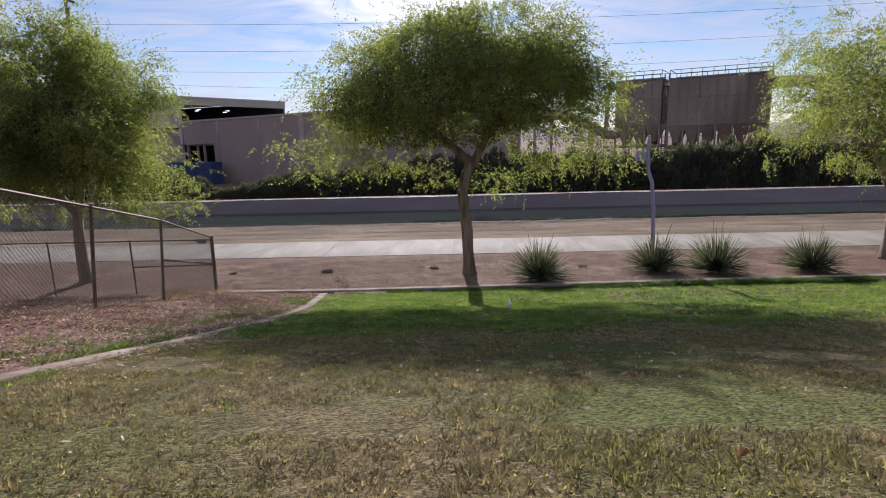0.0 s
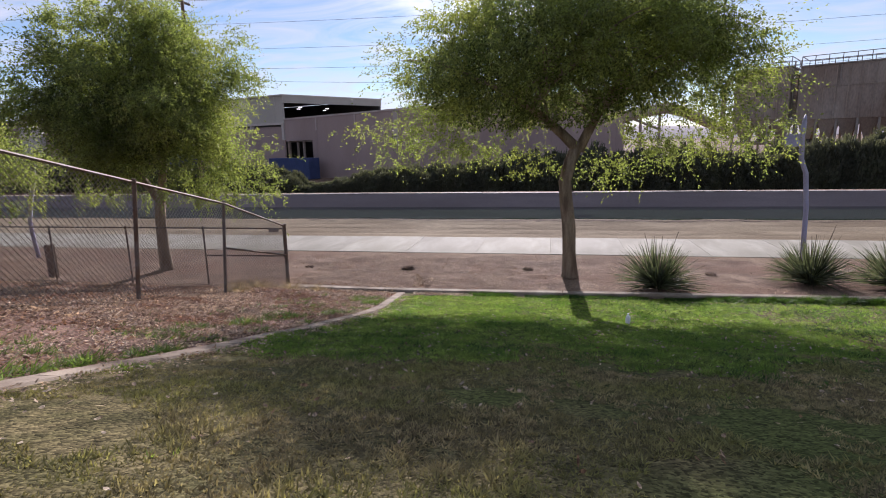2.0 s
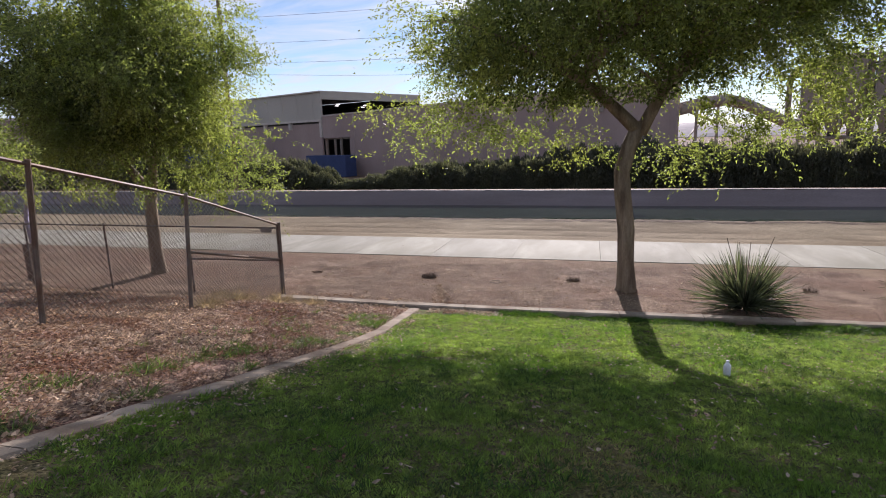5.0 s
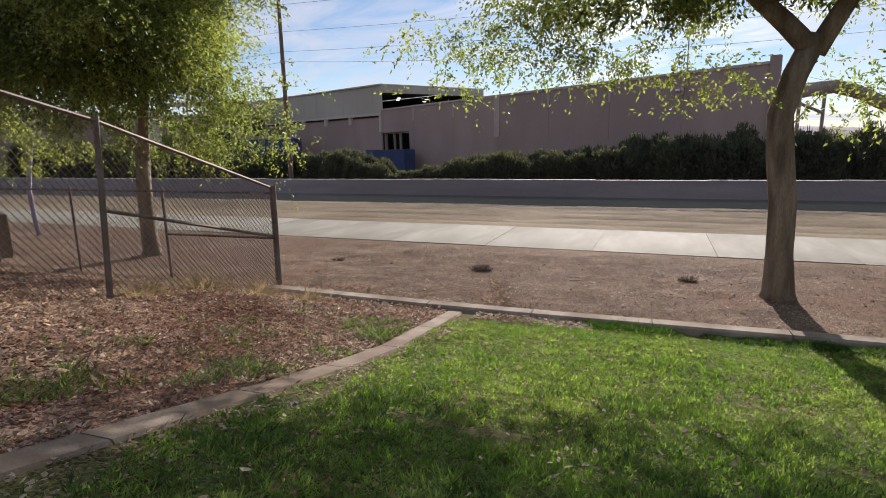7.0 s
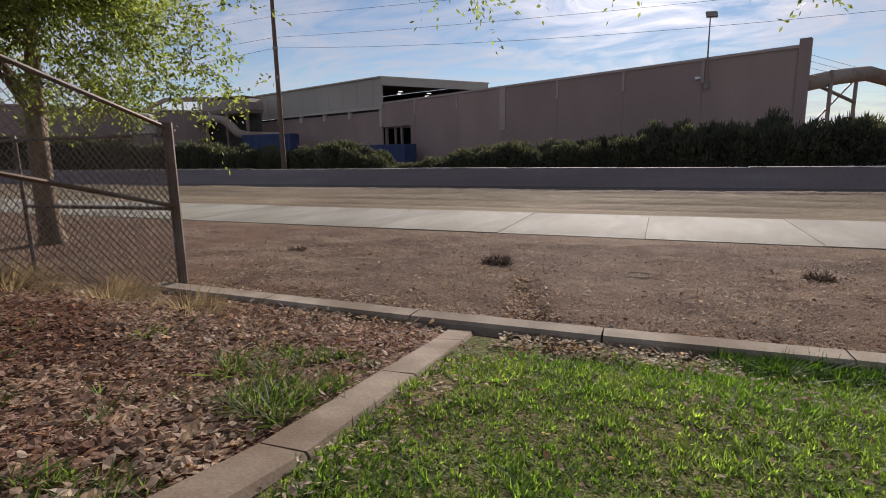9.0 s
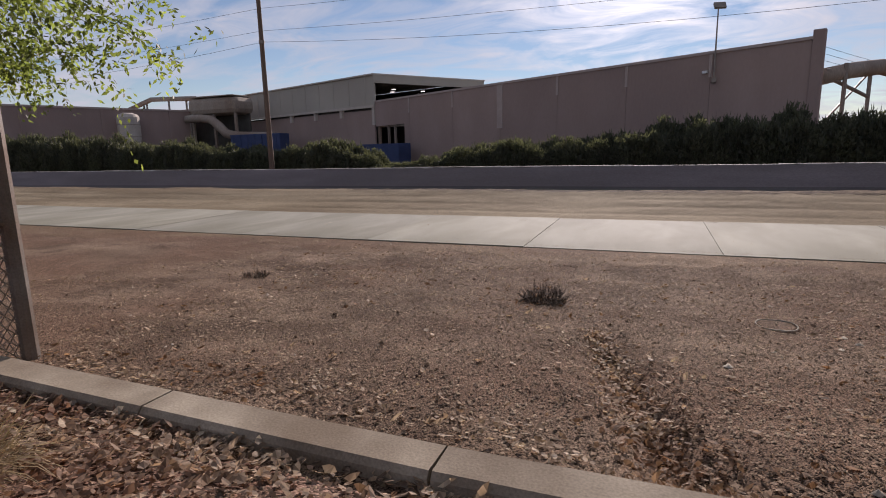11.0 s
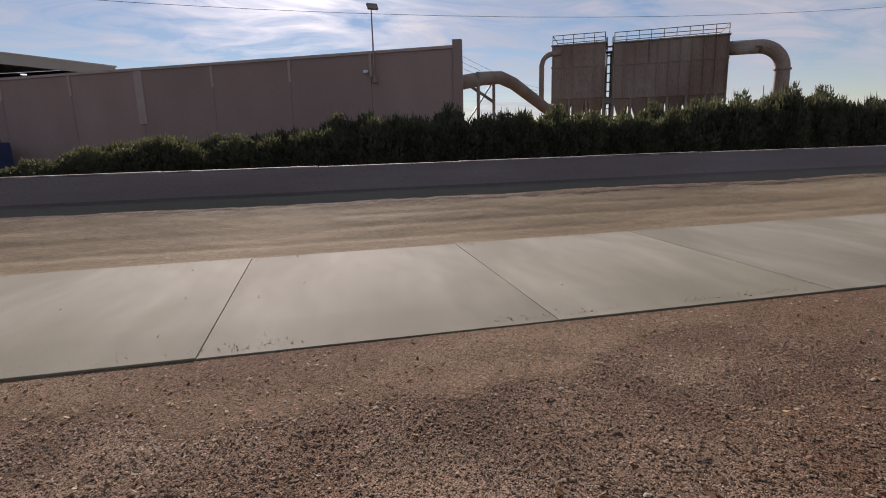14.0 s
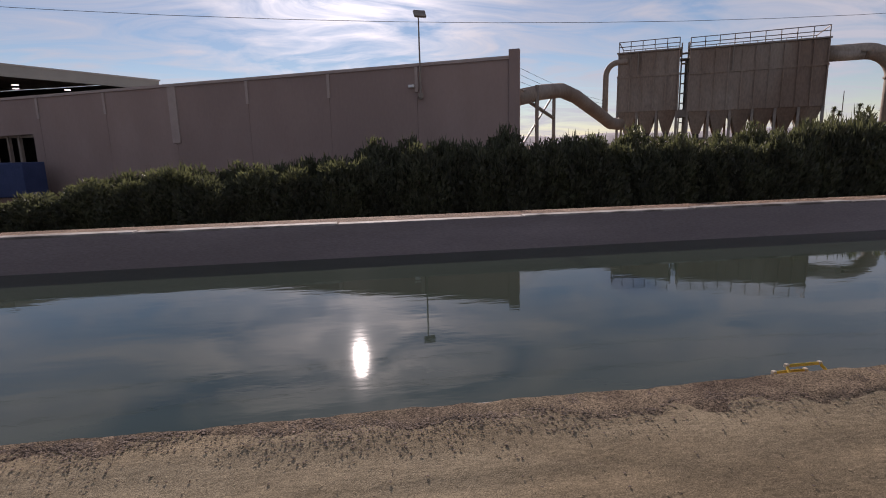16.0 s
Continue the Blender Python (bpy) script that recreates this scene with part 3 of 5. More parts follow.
def shed():
    b = thing("industrial_shed", WP + WU * 54.6, "tall tan steel shed with an open gable end", "building", turn=WALL_TURN)
    w = lambda *a: wall_part(*a, skew=0.2525)
    w("cladding", SHEDWALL, b, 0.0, 60, 0.0, 0.25, 7.6, 11.9)
    for k in range(0, 15):
        w("rib", SHEDWALL, b, 1.9 + 3.9 * k, 2.0 + 3.9 * k, -0.05, 0.0, 7.8, 11.8)
    w("eave", TRIM, b, -0.3, 60.2, -0.3, 20.0, 11.9, 12.1, "pale roof edge")
    w("fascia", SHEDWALL, b, -0.25, 0.04, -0.15, 19.8, 10.75, 11.9)
    w("ledge", TRIM, b, 0, 60, -0.2, 0.2, 7.25, 7.6, "pale ledge over the bays")
    for k, s in enumerate((0.3, 8.1, 15.1, 22.3, 30.0, 38.0, 46.0, 54.0)):
        w("column", TRIM, b, s - 0.25, s + 0.25, -0.1, 0.4, 6.1 if k else 4.7, 7.25, "pale bay column")
    w("bay_wall", TILTUP, b, 0.5, 60, 0.25, 0.5, 0, 6.95)
    # Near-black strip that draws the shadow line under the ledge.
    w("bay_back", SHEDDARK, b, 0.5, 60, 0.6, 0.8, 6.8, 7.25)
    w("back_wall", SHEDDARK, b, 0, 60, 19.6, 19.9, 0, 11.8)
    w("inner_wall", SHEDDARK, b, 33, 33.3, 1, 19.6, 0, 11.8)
    for s, d in ((2.4, 5), (3.3, 11), (6, 7.5), (7.5, 14)):
        w("bay_lamp", LAMPGLOW, b, s, s + 0.42, d, d + 0.42, 10.2, 10.32, "lit white high-bay lamp")
    return b


def lamp_mast():
    at = WP + WU * 7.7 - WN * 0.3
    b = thing("flood_light_mast", at + Vector((0, 0, 6.2)), "tall slim mast with a square flood light on the wall", "flood light")
    part("pole", tubed([(0, 0, 0), (0, 0, 6.45)], [0.09, 0.055], 10), STEEL, b)
    part("bracket", boxed((-0.2, -0.15, 0.1), (0.2, 0.2, 0.5), 0.03), STEEL, b)
    head = boxed((-0.5, -0.32, -0.11), (0.5, 0.32, 0.11), 0.04)
    h = part("lamp_head", head, STEEL, b, "grey square flood light")
    h.location, h.rotation_euler = (0.1, -0.1, 6.65), (radians(55), 0, radians(15))


building()
shed()
lamp_mast()


def left_works():
    # its side wall stands square to the long factory's front
    b = thing("low_factory", (-101.0, 110.0, 0.2), "long low brown factory block", "building", turn=math.atan2(WN.y, WN.x))
    part("wall", boxed((-75, 0, -2.3), (0, 30, 10.3)), TILTUP, b)
    part("roof_edge", boxed((-75.2, -0.2, 10.3), (0.2, 30.2, 10.65)), PILASTER, b)
    for k in range(6):
        part("pilaster", boxed((-70 + 13 * k, -0.15, -2.3), (-69.5 + 13 * k, 0, 10.2)), TILTUP, b)
    c = thing("conveyor_housing", (-110, 116, 0.2), "tan inclined conveyor gallery on the roof", "conveyor")
    part("gallery", tubed([(-17.4, 0, 12.3), (-9.6, 0, 14.4), (-6, 0, 14.3), (4.6, 0, 13.9)], 0.55, 6), RUSTY, c)
    part("gallery_floor", boxed((-15.5, -0.6, 11.2), (3.0, 0.6, 11.5), 0.04), RUSTY, c)
    for x, z in ((-12.2, 13.4), (-11.2, 13.7), (-4, 14.0), (1.5, 14.0)):
        part("prop", boxed((x - 0.16, -0.16, -2.3), (x + 0.16, 0.16, z)), STEEL, c)
    h = thing("transfer_house", (-95, 111, 0.2), "rounded brown transfer house over the works yard", "transfer house")
    hood = boxed((-6.3, -2, 9.4), (7.2, 4, 13.1), 1.1)
    part("hood", hood, RUSTY, h)
    part("roof_rim", boxed((-5.0, -2.1, 13.1), (6.6, 3.6, 13.35), 0.06), RUSTY, h)
    part("back_wall", boxed((-9, 2.2, -2.3), (7, 2.6, 9.6)), SHEDDARK, h)
    for x in (-5.4, 0.6, 6.4):
        part("post", boxed((x - 0.25, -1.6, -2.3), (x + 0.25, -1.1, 9.6)), RUSTY, h)
    d = thing("yard_duct", (-95, 108, 0.2), "fat tan duct bending down under the transfer house", "duct")
    part("pipe", tubed([(-5.6, 0, 8.6), (-1.6, 0, 8.7), (1.2, 0, 8.3), (3.2, 0, 6.9), (5.0, 0, 5.3), (7.5, 0, 4.7), (18.5, 0, 4.2)], [0.85, 0.85, 0.9, 0.95, 0.95, 0.95, 0.9], 12), RUSTY, d, smooth=True)
    for x in (-4.5, 10.0, 17.0):
        part("prop", boxed((x - 0.15, -0.15, -2.3), (x + 0.15, 0.15, 8.0 if x < 0 else 3.8)), STEEL, d)
    t = thing("storage_tank", (-104.6, 96.9, -2.0), "pale grey round-topped tank against the factory wall", "tank")
    part("shell", tubed([(0, 0, 0), (0, 0, 10.9), (0, 0, 11.5), (0, 0, 11.8)], [2.1, 2.1, 1.7, 0.9], 20), TRIM, t, smooth=False)
    for z in (7.0, 9.4):
        part("hoop", tubed([(0, 0, z), (0, 0, z + 0.12)], 2.16, 20), STEEL, t)
    for ob in (b, c, h, d, t):
        ob.location = Vector((-5.0, 16.4, 1.26)).lerp(ob.location, 0.82)
        ob.scale = (0.82, 0.82, 0.82)


left_works()


def skip(at, size, turn):
    b = thing("skip_container", at, "faded blue steel skip container", "skip", "blue containers", turn=turn)
    bm = boxed((-size[0] / 2, -size[1] / 2, 0.1), (size[0] / 2, size[1] / 2, size[2]), 0.05)
    part("body", bm, BLUE, b)
    for k in range(7):
        x = -size[0] / 2 + size[0] * (k + 0.5) / 7
        part("rib", boxed((x - 0.06, -size[1] / 2 - 0.08, 0.1), (x + 0.06, -size[1] / 2, size[2] - 0.1)), BLUE, b)


skip((-64.9, 88.2, -1.25), (9.8, 2.4, 5.5), 0.0)
skip(WP + WU * 49.6 - WN * 3.2 - Vector((0, 0, 1.5)), (8.8, 2.3, 3.35), WALL_TURN)


def baghouse(at, turn, width, depth, bottom, seam, top, hoppers, label):
    b = thing("dust_collector", at, label, "dust collector", "dust collectors", turn=turn)
    n = max(3, round(width / 1.35))
    part("upper_casing", boxed((0, 0, seam), (width, depth, top), 0.05), RUSTY, b)
    part("lower_casing", boxed((-0.12, -0.12, bottom), (width + 0.12, depth, seam), 0.05), RUSTY, b)
    for k in range(n + 1):
        x = width * k / n
        part("rib", boxed((x - 0.06, -0.2, seam + 0.05), (x + 0.06, 0.0, top - 0.05)), RUSTY, b)
        part("rib", boxed((x - 0.06, -0.3, bottom), (x + 0.06, -0.12, seam - 0.05)), RUSTY, b)
    part("seam_band", boxed((-0.15, -0.22, seam - 0.12), (width + 0.15, 0, seam + 0.12)), RUSTY, b)
    part("roof", boxed((-0.2, -0.2, top), (width + 0.2, depth + 0.2, top + 0.15)), STEEL, b)
    hw = width / hoppers
    for k in range(hoppers):
        for row in (0, 1):
            bm = bmesh.new()
            y0, y1 = depth * row / 2, depth * (row + 1) / 2
            up = [bm.verts.new(p) for p in ((hw * k, y0, bottom), (hw * (k + 1), y0, bottom), (hw * (k + 1), y1, bottom), (hw * k, y1, bottom))]
            cx, cy = hw * (k + 0.5), (y0 + y1) / 2
            dn = [bm.verts.new((cx + i * 0.35, cy + j * 0.35, bottom - 2.5)) for i, j in ((-1, -1), (1, -1), (1, 1), (-1, 1))]
            for i in range(4):
                bm.faces.new((up[i], dn[i], dn[(i + 1) % 4], up[(i + 1) % 4]))
            bm.faces.new(dn)
            hop = part("hopper", bm, RUSTY, b)
            part("valve", boxed((cx - 0.3, cy - 0.3, bottom - 3.0), (cx + 0.3, cy + 0.3, bottom - 2.5), 0.05), SHEDDARK, hop)
    for y in (depth * 0.25, depth * 0.75):
        part("conveyor", tubed([(-0.3, y, bottom - 3.2), (width + 0.3, y, bottom - 3.2)], 0.28, 10), STEEL, b)
    part("casing_joint", boxed((width * 0.33 - 0.05, -0.24, seam + 0.1), (width * 0.33 + 0.05, -0.02, top - 0.05)), STEEL, b)
    for k in range(hoppers + 1):
        for y in (0.1, depth - 0.1):
            part("leg", boxed((hw * k - 0.14, y - 0.14, -1.6), (hw * k + 0.14, y + 0.14, bottom)), STEEL, b)
    rail = thing("roof_railing", at, "thin steel guard rail round the collector roof", "railing", "roof railings", turn=turn)
    m = max(3, round(width / 1.4))
    for y in (0.0, depth):
        for z in (0.6, 1.15):
            part("rail_bar", boxed((0, y - 0.04, top + 0.15 + z - 0.04), (width, y + 0.04, top + 0.15 + z + 0.04)), GALV, rail)
        for k in range(m + 1):
            x = width * k / m
            part("post", boxed((x - 0.04, y - 0.04, top + 0.15), (x + 0.04, y + 0.04, top + 1.3)), GALV, rail)
    for x in (0.0, width):
        part("rail_bar", boxed((x - 0.04, 0, top + 1.26), (x + 0.04, depth, top + 1.34)), GALV, rail)
    return b


SP, SQ = Vector((25.13, 89.97, 0.2)), Vector((43.13, 79.34, 0.2))
SU = (SQ - SP).normalized()
S_TURN = math.atan2(SU.y, SU.x)
baghouse(SP, S_TURN, 6.6, 6.2, 5.8, 9.9, 12.57, 3, "rust-stained steel dust collector with short hoppers")
baghouse(SP + SU * 7.75, S_TURN, 13.15, 6.2, 5.55, 9.8, 12.4, 6, "large rust-stained steel dust collector with ribbed casing and hoppers")


def stair_tower():
    b = thing("access_tower", SP + SU * 7.2, "narrow steel ladder tower between the collectors", "ladder tower", turn=S_TURN)
    for x in (-0.35, 0.35):
        part("stile", boxed((x - 0.08, 1.0, -1.6), (x + 0.08, 1.16, 13.4)), STEEL, b)
    part("riser", tubed([(0.28, 1.6, 2.0), (0.28, 1.6, 11.4)], 0.24, 12), STEEL, b, "dull steel riser pipe")
    part("landing", boxed((-0.5, 0.6, 11.5), (0.5, 2.4, 11.62)), STEEL, b)
    part("landing", boxed((-0.5, 0.4, 5.0), (0.5, 2.4, 5.9), 0.04), STEEL, b)
    for k in range(11):
        part("rung", boxed((-0.35, 1.0, 1 + 1.12 * k), (0.35, 1.9, 1.1 + 1.12 * k)), STEEL, b)


stair_tower()


def arc(c, r, a0, a1, n, ux, uz):
    return [Vector(c) + Vector(ux) * r * math.cos(radians(a0 + (a1 - a0) * k / n)) + Vector(uz) * r * math.sin(radians(a0 + (a1 - a0) * k / n)) for k in range(n + 1)]


def ducts():
    Z = (0, 0, 1)
    e = SP + SU * 20.9 + Vector((0, 0, 11.15)) + Vector((-SU.y, SU.x, 0)) * 2.7
    d = thing("exhaust_duct", (e.x + 5, e.y - 4, 0.2), "large rusty exhaust duct bending down to the ground", "duct")
    pts = [e, e + SU * 3.75] + arc(e + SU * 3.75 - Vector((0, 0, 2.85)), 2.85, 90, 0, 10, SU, Z) + [e + SU * 6.6 - Vector((0, 0, 12.6))]
    part("pipe", tubed([p - d.location for p in pts], 0.85, 14), RUSTY, d, smooth=True)
    for p in (pts[1], pts[5], pts[-2]):
        part("flange", tubed([p - d.location - Vector((0, 0, 0.1)), p - d.location + Vector((0, 0, 0.1))], 1.0, 14), RUSTY, d)
    a = Vector((7.4, 71.2, 6.55))
    q = SP + SU * 0.3 + Vector((0, 0, 5.3))
    d2 = thing("inlet_duct", (8.3, 71.7, 0.2), "rusty inlet duct sloping from the factory to the collectors", "duct")
    m = [a, a + (q - a) * 0.18 + Vector((0, 0, 0.95)), a + (q - a) * 0.34 + Vector((0, 0, 1.55)), a + (q - a) * 0.48 + Vector((0, 0, 1.3)), a + (q - a) * 0.75 + Vector((0, 0, 0.0)), a + (q - a) * 0.88 + Vector((0, 0, -0.7)), q + Vector((0, 0, -0.6))]
    part("pipe", tubed([p - d2.location - Vector((0, 0, 0.22)) for p in m], 0.68, 14), RUSTY, d2, smooth=True)
    u = Vector((24.7, 90.28, 0))
    d3 = thing("riser_duct", (u.x, u.y, 0.2), "slim bent riser duct beside the collector", "duct")
    pts = [u + Vector((-0.8, 0.45, 5.0)), u + Vector((-0.8, 0.45, 10.45))] + arc(u + Vector((0.45, -0.27, 10.45)), 1.42, 170, 95, 6, SU, Z) + [u + Vector((1.35, -0.8, 11.87))]
    part("pipe", tubed([p - d3.location for p in pts], 0.34, 12), RUSTY, d3, smooth=True)
    tr = thing("duct_trestle", (11.6, 74, 0.2), "steel trestle frame carrying the inlet duct", "trestle")
    L = lambda *p: [Vector(x) - tr.location for x in p]
    for x, y in ((9.6, 72.6), (12.5, 76.6)):
        part("column", tubed(L((x, y, -1.4), (x, y, 7.5)), 0.16, 6), STEEL, tr)
    part("brace", tubed(L((7.8, 71.0, 6.4), (12.5, 76.6, 4.9)), 0.16, 6), STEEL, tr)
    part("brace", tubed(L((7.8, 71.0, 2.4), (12.5, 76.6, 7.1)), 0.08, 6), STEEL, tr)
    part("beam", tubed(L((7.8, 71.0, 6.9), (12.5, 76.6, 7.0)), 0.12, 6), STEEL, tr)


ducts()


def yard_cables():
    b = thing("yard_cables", WP + Vector((0.2, 0.6, 8.6)), "thin black cables strung from the factory corner", "cables")
    end = SP + Vector((-1.1, 0.4, 7.2)) - b.location
    for k in range(3):
        z = -0.55 * k
        pts = [end * (i / 10) + Vector((0, 0, z * (1 - 0.4 * i / 10) - 1.4 * (i / 10) * (1 - i / 10))) for i in range(11)]
        part("cable", tubed(pts, 0.016, 4), CABLE, b)


yard_cables()


def power_pole():
    b = thing("power_pole", (-40.2, 60, -1.2), "tall weathered wooden power pole with crossarms", "power pole")
    part("pole", tubed([(0, 0, -0.1), (0, 0, 22.4)], [0.27, 0.17], 10), POLEWOOD, b)
    for z in (20.6, 18.2):
        part("crossarm", boxed((-0.09, -1.3, z), (0.09, 1.3, z + 0.2)), POLEWOOD, b)
        for y in (-1.15, 1.15):
            part("insulator", tubed([(0, y, z + 0.2), (0, y, z + 0.45)], [0.07, 0.05], 8), WHITE, b)
    part("strap", tubed([(0, 0, 12.6), (0, 0, 12.9)], 0.27, 10), STEEL, b)


power_pole()


def wire_run(z, sag, y, r):
    b = thing("power_line", (-40.2, y, z), "thin black overhead power line", "power line", "power lines")
    for x0, x1 in ((-130.0, -40.2), (-40.2, 46.0), (46.0, 132.0)):
        pts = [((x0 + (x1 - x0) * k / 14) + 40.2, 0, -4 * sag * (k / 14) * (1 - k / 14)) for k in range(15)]
        part("cable", tubed(pts, r, 4), CABLE, b)


for z, sag, y, r in ((19.3, 0.8, 58.9, 0.018), (16.9, 0.8, 58.9, 0.016), (14.6, 0.9, 60.2, 0.015), (12.6, 1.0, 60.2, 0.015), (11.6, 1.8, 60.2, 0.016)):
    wire_run(z, sag, y, r)


def far_hills():
    xs2 = np.linspace(-1800, 1800, 120)
    h = 14 + 26 * vnoise(xs2, xs2 * 0, 300, 4) + 10 * vnoise(xs2, xs2 * 0, 90, 9)
    bm = bmesh.new()
    rows = [[bm.verts.new((x, y, z * k)) for (y, k) in ((1400, 0), (1500, 0.7), (1700, 1.0), (2000, 0))] for x, z in zip(xs2, h)]
    for a, c in zip(rows, rows[1:]):
        for k in range(3):
            bm.faces.new((a[k], c[k], c[k + 1], a[k + 1]))
    tagged(part("backdrop", bm, HILL, smooth=True), "hazy low desert hills on the horizon", "hills", kind="structure")


far_hills()


# ---- foliage ----
def leaf_quads(P, D, length, width, rng):
    """Pointed quads at P along D, with random roll."""
    n = len(P)
    D = D / np.linalg.norm(D, axis=1, keepdims=True)
    R = rng.normal(size=(n, 3))
    S = np.cross(D, R)
    S /= np.linalg.norm(S, axis=1, keepdims=True) + 1e-9
    L = (length * rng.uniform(0.7, 1.3, n))[:, None]
    W = (width * rng.uniform(0.7, 1.3, n))[:, None]
    M = P + D * L * 0.45
    return np.stack([P, M + S * W / 2, P + D * L, M - S * W / 2], 1)


def crown_leaves(center, radii, clumps, per_clump, rng, low, hollow, leaf, strands, rise, core=None, wisps=330, boughs=()):
    """Leaves in uneven clumps over a hollow dome, with strands hanging from its rim."""
    C, R = np.asarray(center, float), np.asarray(radii, float)
    u = rng.normal(size=(clumps * 8, 3))
    u /= np.linalg.norm(u, axis=1, keepdims=True)
    P = C + u * R * (rng.uniform(0.3, 1.0, len(u)) ** 0.5)[:, None] * rng.uniform(0.78, 1.10, len(u))[:, None]
    rho = np.hypot((P[:, 0] - C[0]) / R[0], (P[:, 1] - C[1]) / R[1])
    near = lambda A: A[:, 2] > low + rise[3] * np.clip(C[1] - 0.8 - A[:, 1], 0, 4)
    P = P[near(P) & (P[:, 2] > low + hollow * np.clip(1 - rho ** 2, 0, 1)) & (P[:, 2] > low + rise[0] + rise[1] * P[:, 1] + rise[2] * P[:, 0])][:clumps]
    if core:
        P = P[P[:, 2] < core[3][0] + 0.9 + core[3][1] * P[:, 0] + core[3][2] * P[:, 1]]
    lobes = P[:: max(1, len(P) // 26)]
    Q = lobes[rng.integers(0, len(lobes), len(P))] + np.clip(rng.normal(size=P.shape), -1.8, 1.8) * R * 0.14
    move = (rng.uniform(0, 1, len(P)) < 0.6) & near(Q) & (Q[:, 2] > low + rise[0] + rise[1] * Q[:, 1] + rise[2] * Q[:, 0]) & (Q[:, 2] > low)
    if core:
        move &= Q[:, 2] < core[3][0] + 0.9 + core[3][1] * Q[:, 0] + core[3][2] * Q[:, 1]
    P = np.where(move[:, None], Q, P)
    size = rng.uniform(0.45, 1.05, len(P))
    A = (P[:, None] + np.clip(rng.normal(size=(len(P), per_clump, 3)), -1.5, 1.5) * size[:, None, None] * np.array([0.30, 0.30, 0.20])).reshape(-1, 3)
    out = A - C
    out[:, 2] *= 0.4
    out /= np.linalg.norm(out, axis=1, keepdims=True) + 1e-9

    def sprays(A, d0, per, ln, g):
        t = np.linspace(0.05, 1, per)[None, :, None]
        P = A[:, None] + d0[:, None] * t * ln + g[:, None] * (t * ln) ** 2
        D = d0[:, None] + 2 * g[:, None] * t * ln + rng.normal(size=P.shape) * 0.75
        P = P + rng.normal(size=P.shape) * 0.035
        return leaf_quads(P.reshape(-1, 3), D.reshape(-1, 3), leaf[0], leaf[1], rng)

    d0 = out * 0.7 + rng.normal(size=A.shape) * 0.5
    g = np.zeros_like(A)
    g[:, 2] = -1.1 * rng.uniform(0.3, 1.4, len(A))
    V = [sprays(A, d0, 16, rng.uniform(0.25, 0.7, len(A))[:, None, None], g)]
    # bunches that hang under the crown
    bunch = max(4, strands // 11)
    az, q = rng.uniform(0, 2 * np.pi, bunch), rng.uniform(0.05, 1.0, bunch) ** 0.5
    B = np.c_[C[0] + np.cos(az) * q * R[0] * 1.05, C[1] + np.sin(az) * q * R[1] * 0.9, rng.uniform(-0.1, 0.6, bunch) + low + 0.7 * np.clip(-np.sin(az) * q * R[1] * 0.9 - 0.5, 0, 4) + 0.45 * np.clip(np.sin(az) * q * R[1] * 0.9, 0, 4) * (rise[3] > 0)]
    B = B[(B[:, 1] > C[1] - 1.2) | (rng.uniform(0, 1, bunch) < 0.12)]
    bunch = len(B)
    B = np.repeat(B, 11, 0) + rng.normal(size=(bunch * 11, 3)) * np.array([0.15, 0.15, 0.14])
    for bough in boughs:
        K = np.array(bough) + rng.normal(size=(30, 3)) * np.array([0.4, 0.4, 0.2])
        d3, g3 = rng.normal(size=K.shape) * np.array([0.6, 0.6, 0.35]), np.zeros_like(K)
        g3[:, 2] = -rng.uniform(0.4, 1.1, len(K))
        V.append(sprays(K, d3, 18, rng.uniform(0.3, 0.75, len(K))[:, None, None], g3))
    strands = len(B)
    d1 = rng.normal(size=B.shape) * 0.2
    d1[:, 2] = -0.55
    g1 = np.zeros_like(B)
    g1[:, 2] = -0.25
    V.append(sprays(B, d1, 30, rng.uniform(0.3, 0.95, strands)[:, None, None], g1))
    # feathery shoots that break the outline
    W = P[rng.integers(0, len(P), wisps)] + rng.normal(size=(wisps, 3)) * 0.35
    d2 = (W - C) / R
    d2 /= np.linalg.norm(d2, axis=1, keepdims=True) + 1e-9
    d2 = d2 * np.array([1.0, 1.0, 0.8]) + rng.normal(size=W.shape) * 0.3 + np.array([0, 0, 0.25])
    g2 = np.zeros_like(W)
    g2[:, 2] = -rng.uniform(0.1, 0.5, wisps)
    V.append(sprays(W, d2, 22, rng.uniform(0.5, 1.15, wisps)[:, None, None], g2))
    return np.concatenate(V)


def crown_heart(core, low, rise, rng):
    """The dense heart of a crown: leaves and twigs dulled to stand for its shade."""
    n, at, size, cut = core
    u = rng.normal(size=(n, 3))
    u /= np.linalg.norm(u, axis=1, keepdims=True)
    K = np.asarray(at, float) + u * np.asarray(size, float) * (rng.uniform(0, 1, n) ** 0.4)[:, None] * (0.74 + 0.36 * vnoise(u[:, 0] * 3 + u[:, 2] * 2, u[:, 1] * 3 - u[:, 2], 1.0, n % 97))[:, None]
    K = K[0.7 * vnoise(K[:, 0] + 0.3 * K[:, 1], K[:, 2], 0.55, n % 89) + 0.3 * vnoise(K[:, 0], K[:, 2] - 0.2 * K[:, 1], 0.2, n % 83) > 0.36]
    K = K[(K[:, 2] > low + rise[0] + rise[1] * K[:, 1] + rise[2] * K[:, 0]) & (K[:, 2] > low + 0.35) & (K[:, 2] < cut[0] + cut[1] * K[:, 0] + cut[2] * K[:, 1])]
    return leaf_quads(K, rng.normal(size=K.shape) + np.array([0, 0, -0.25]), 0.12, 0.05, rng)


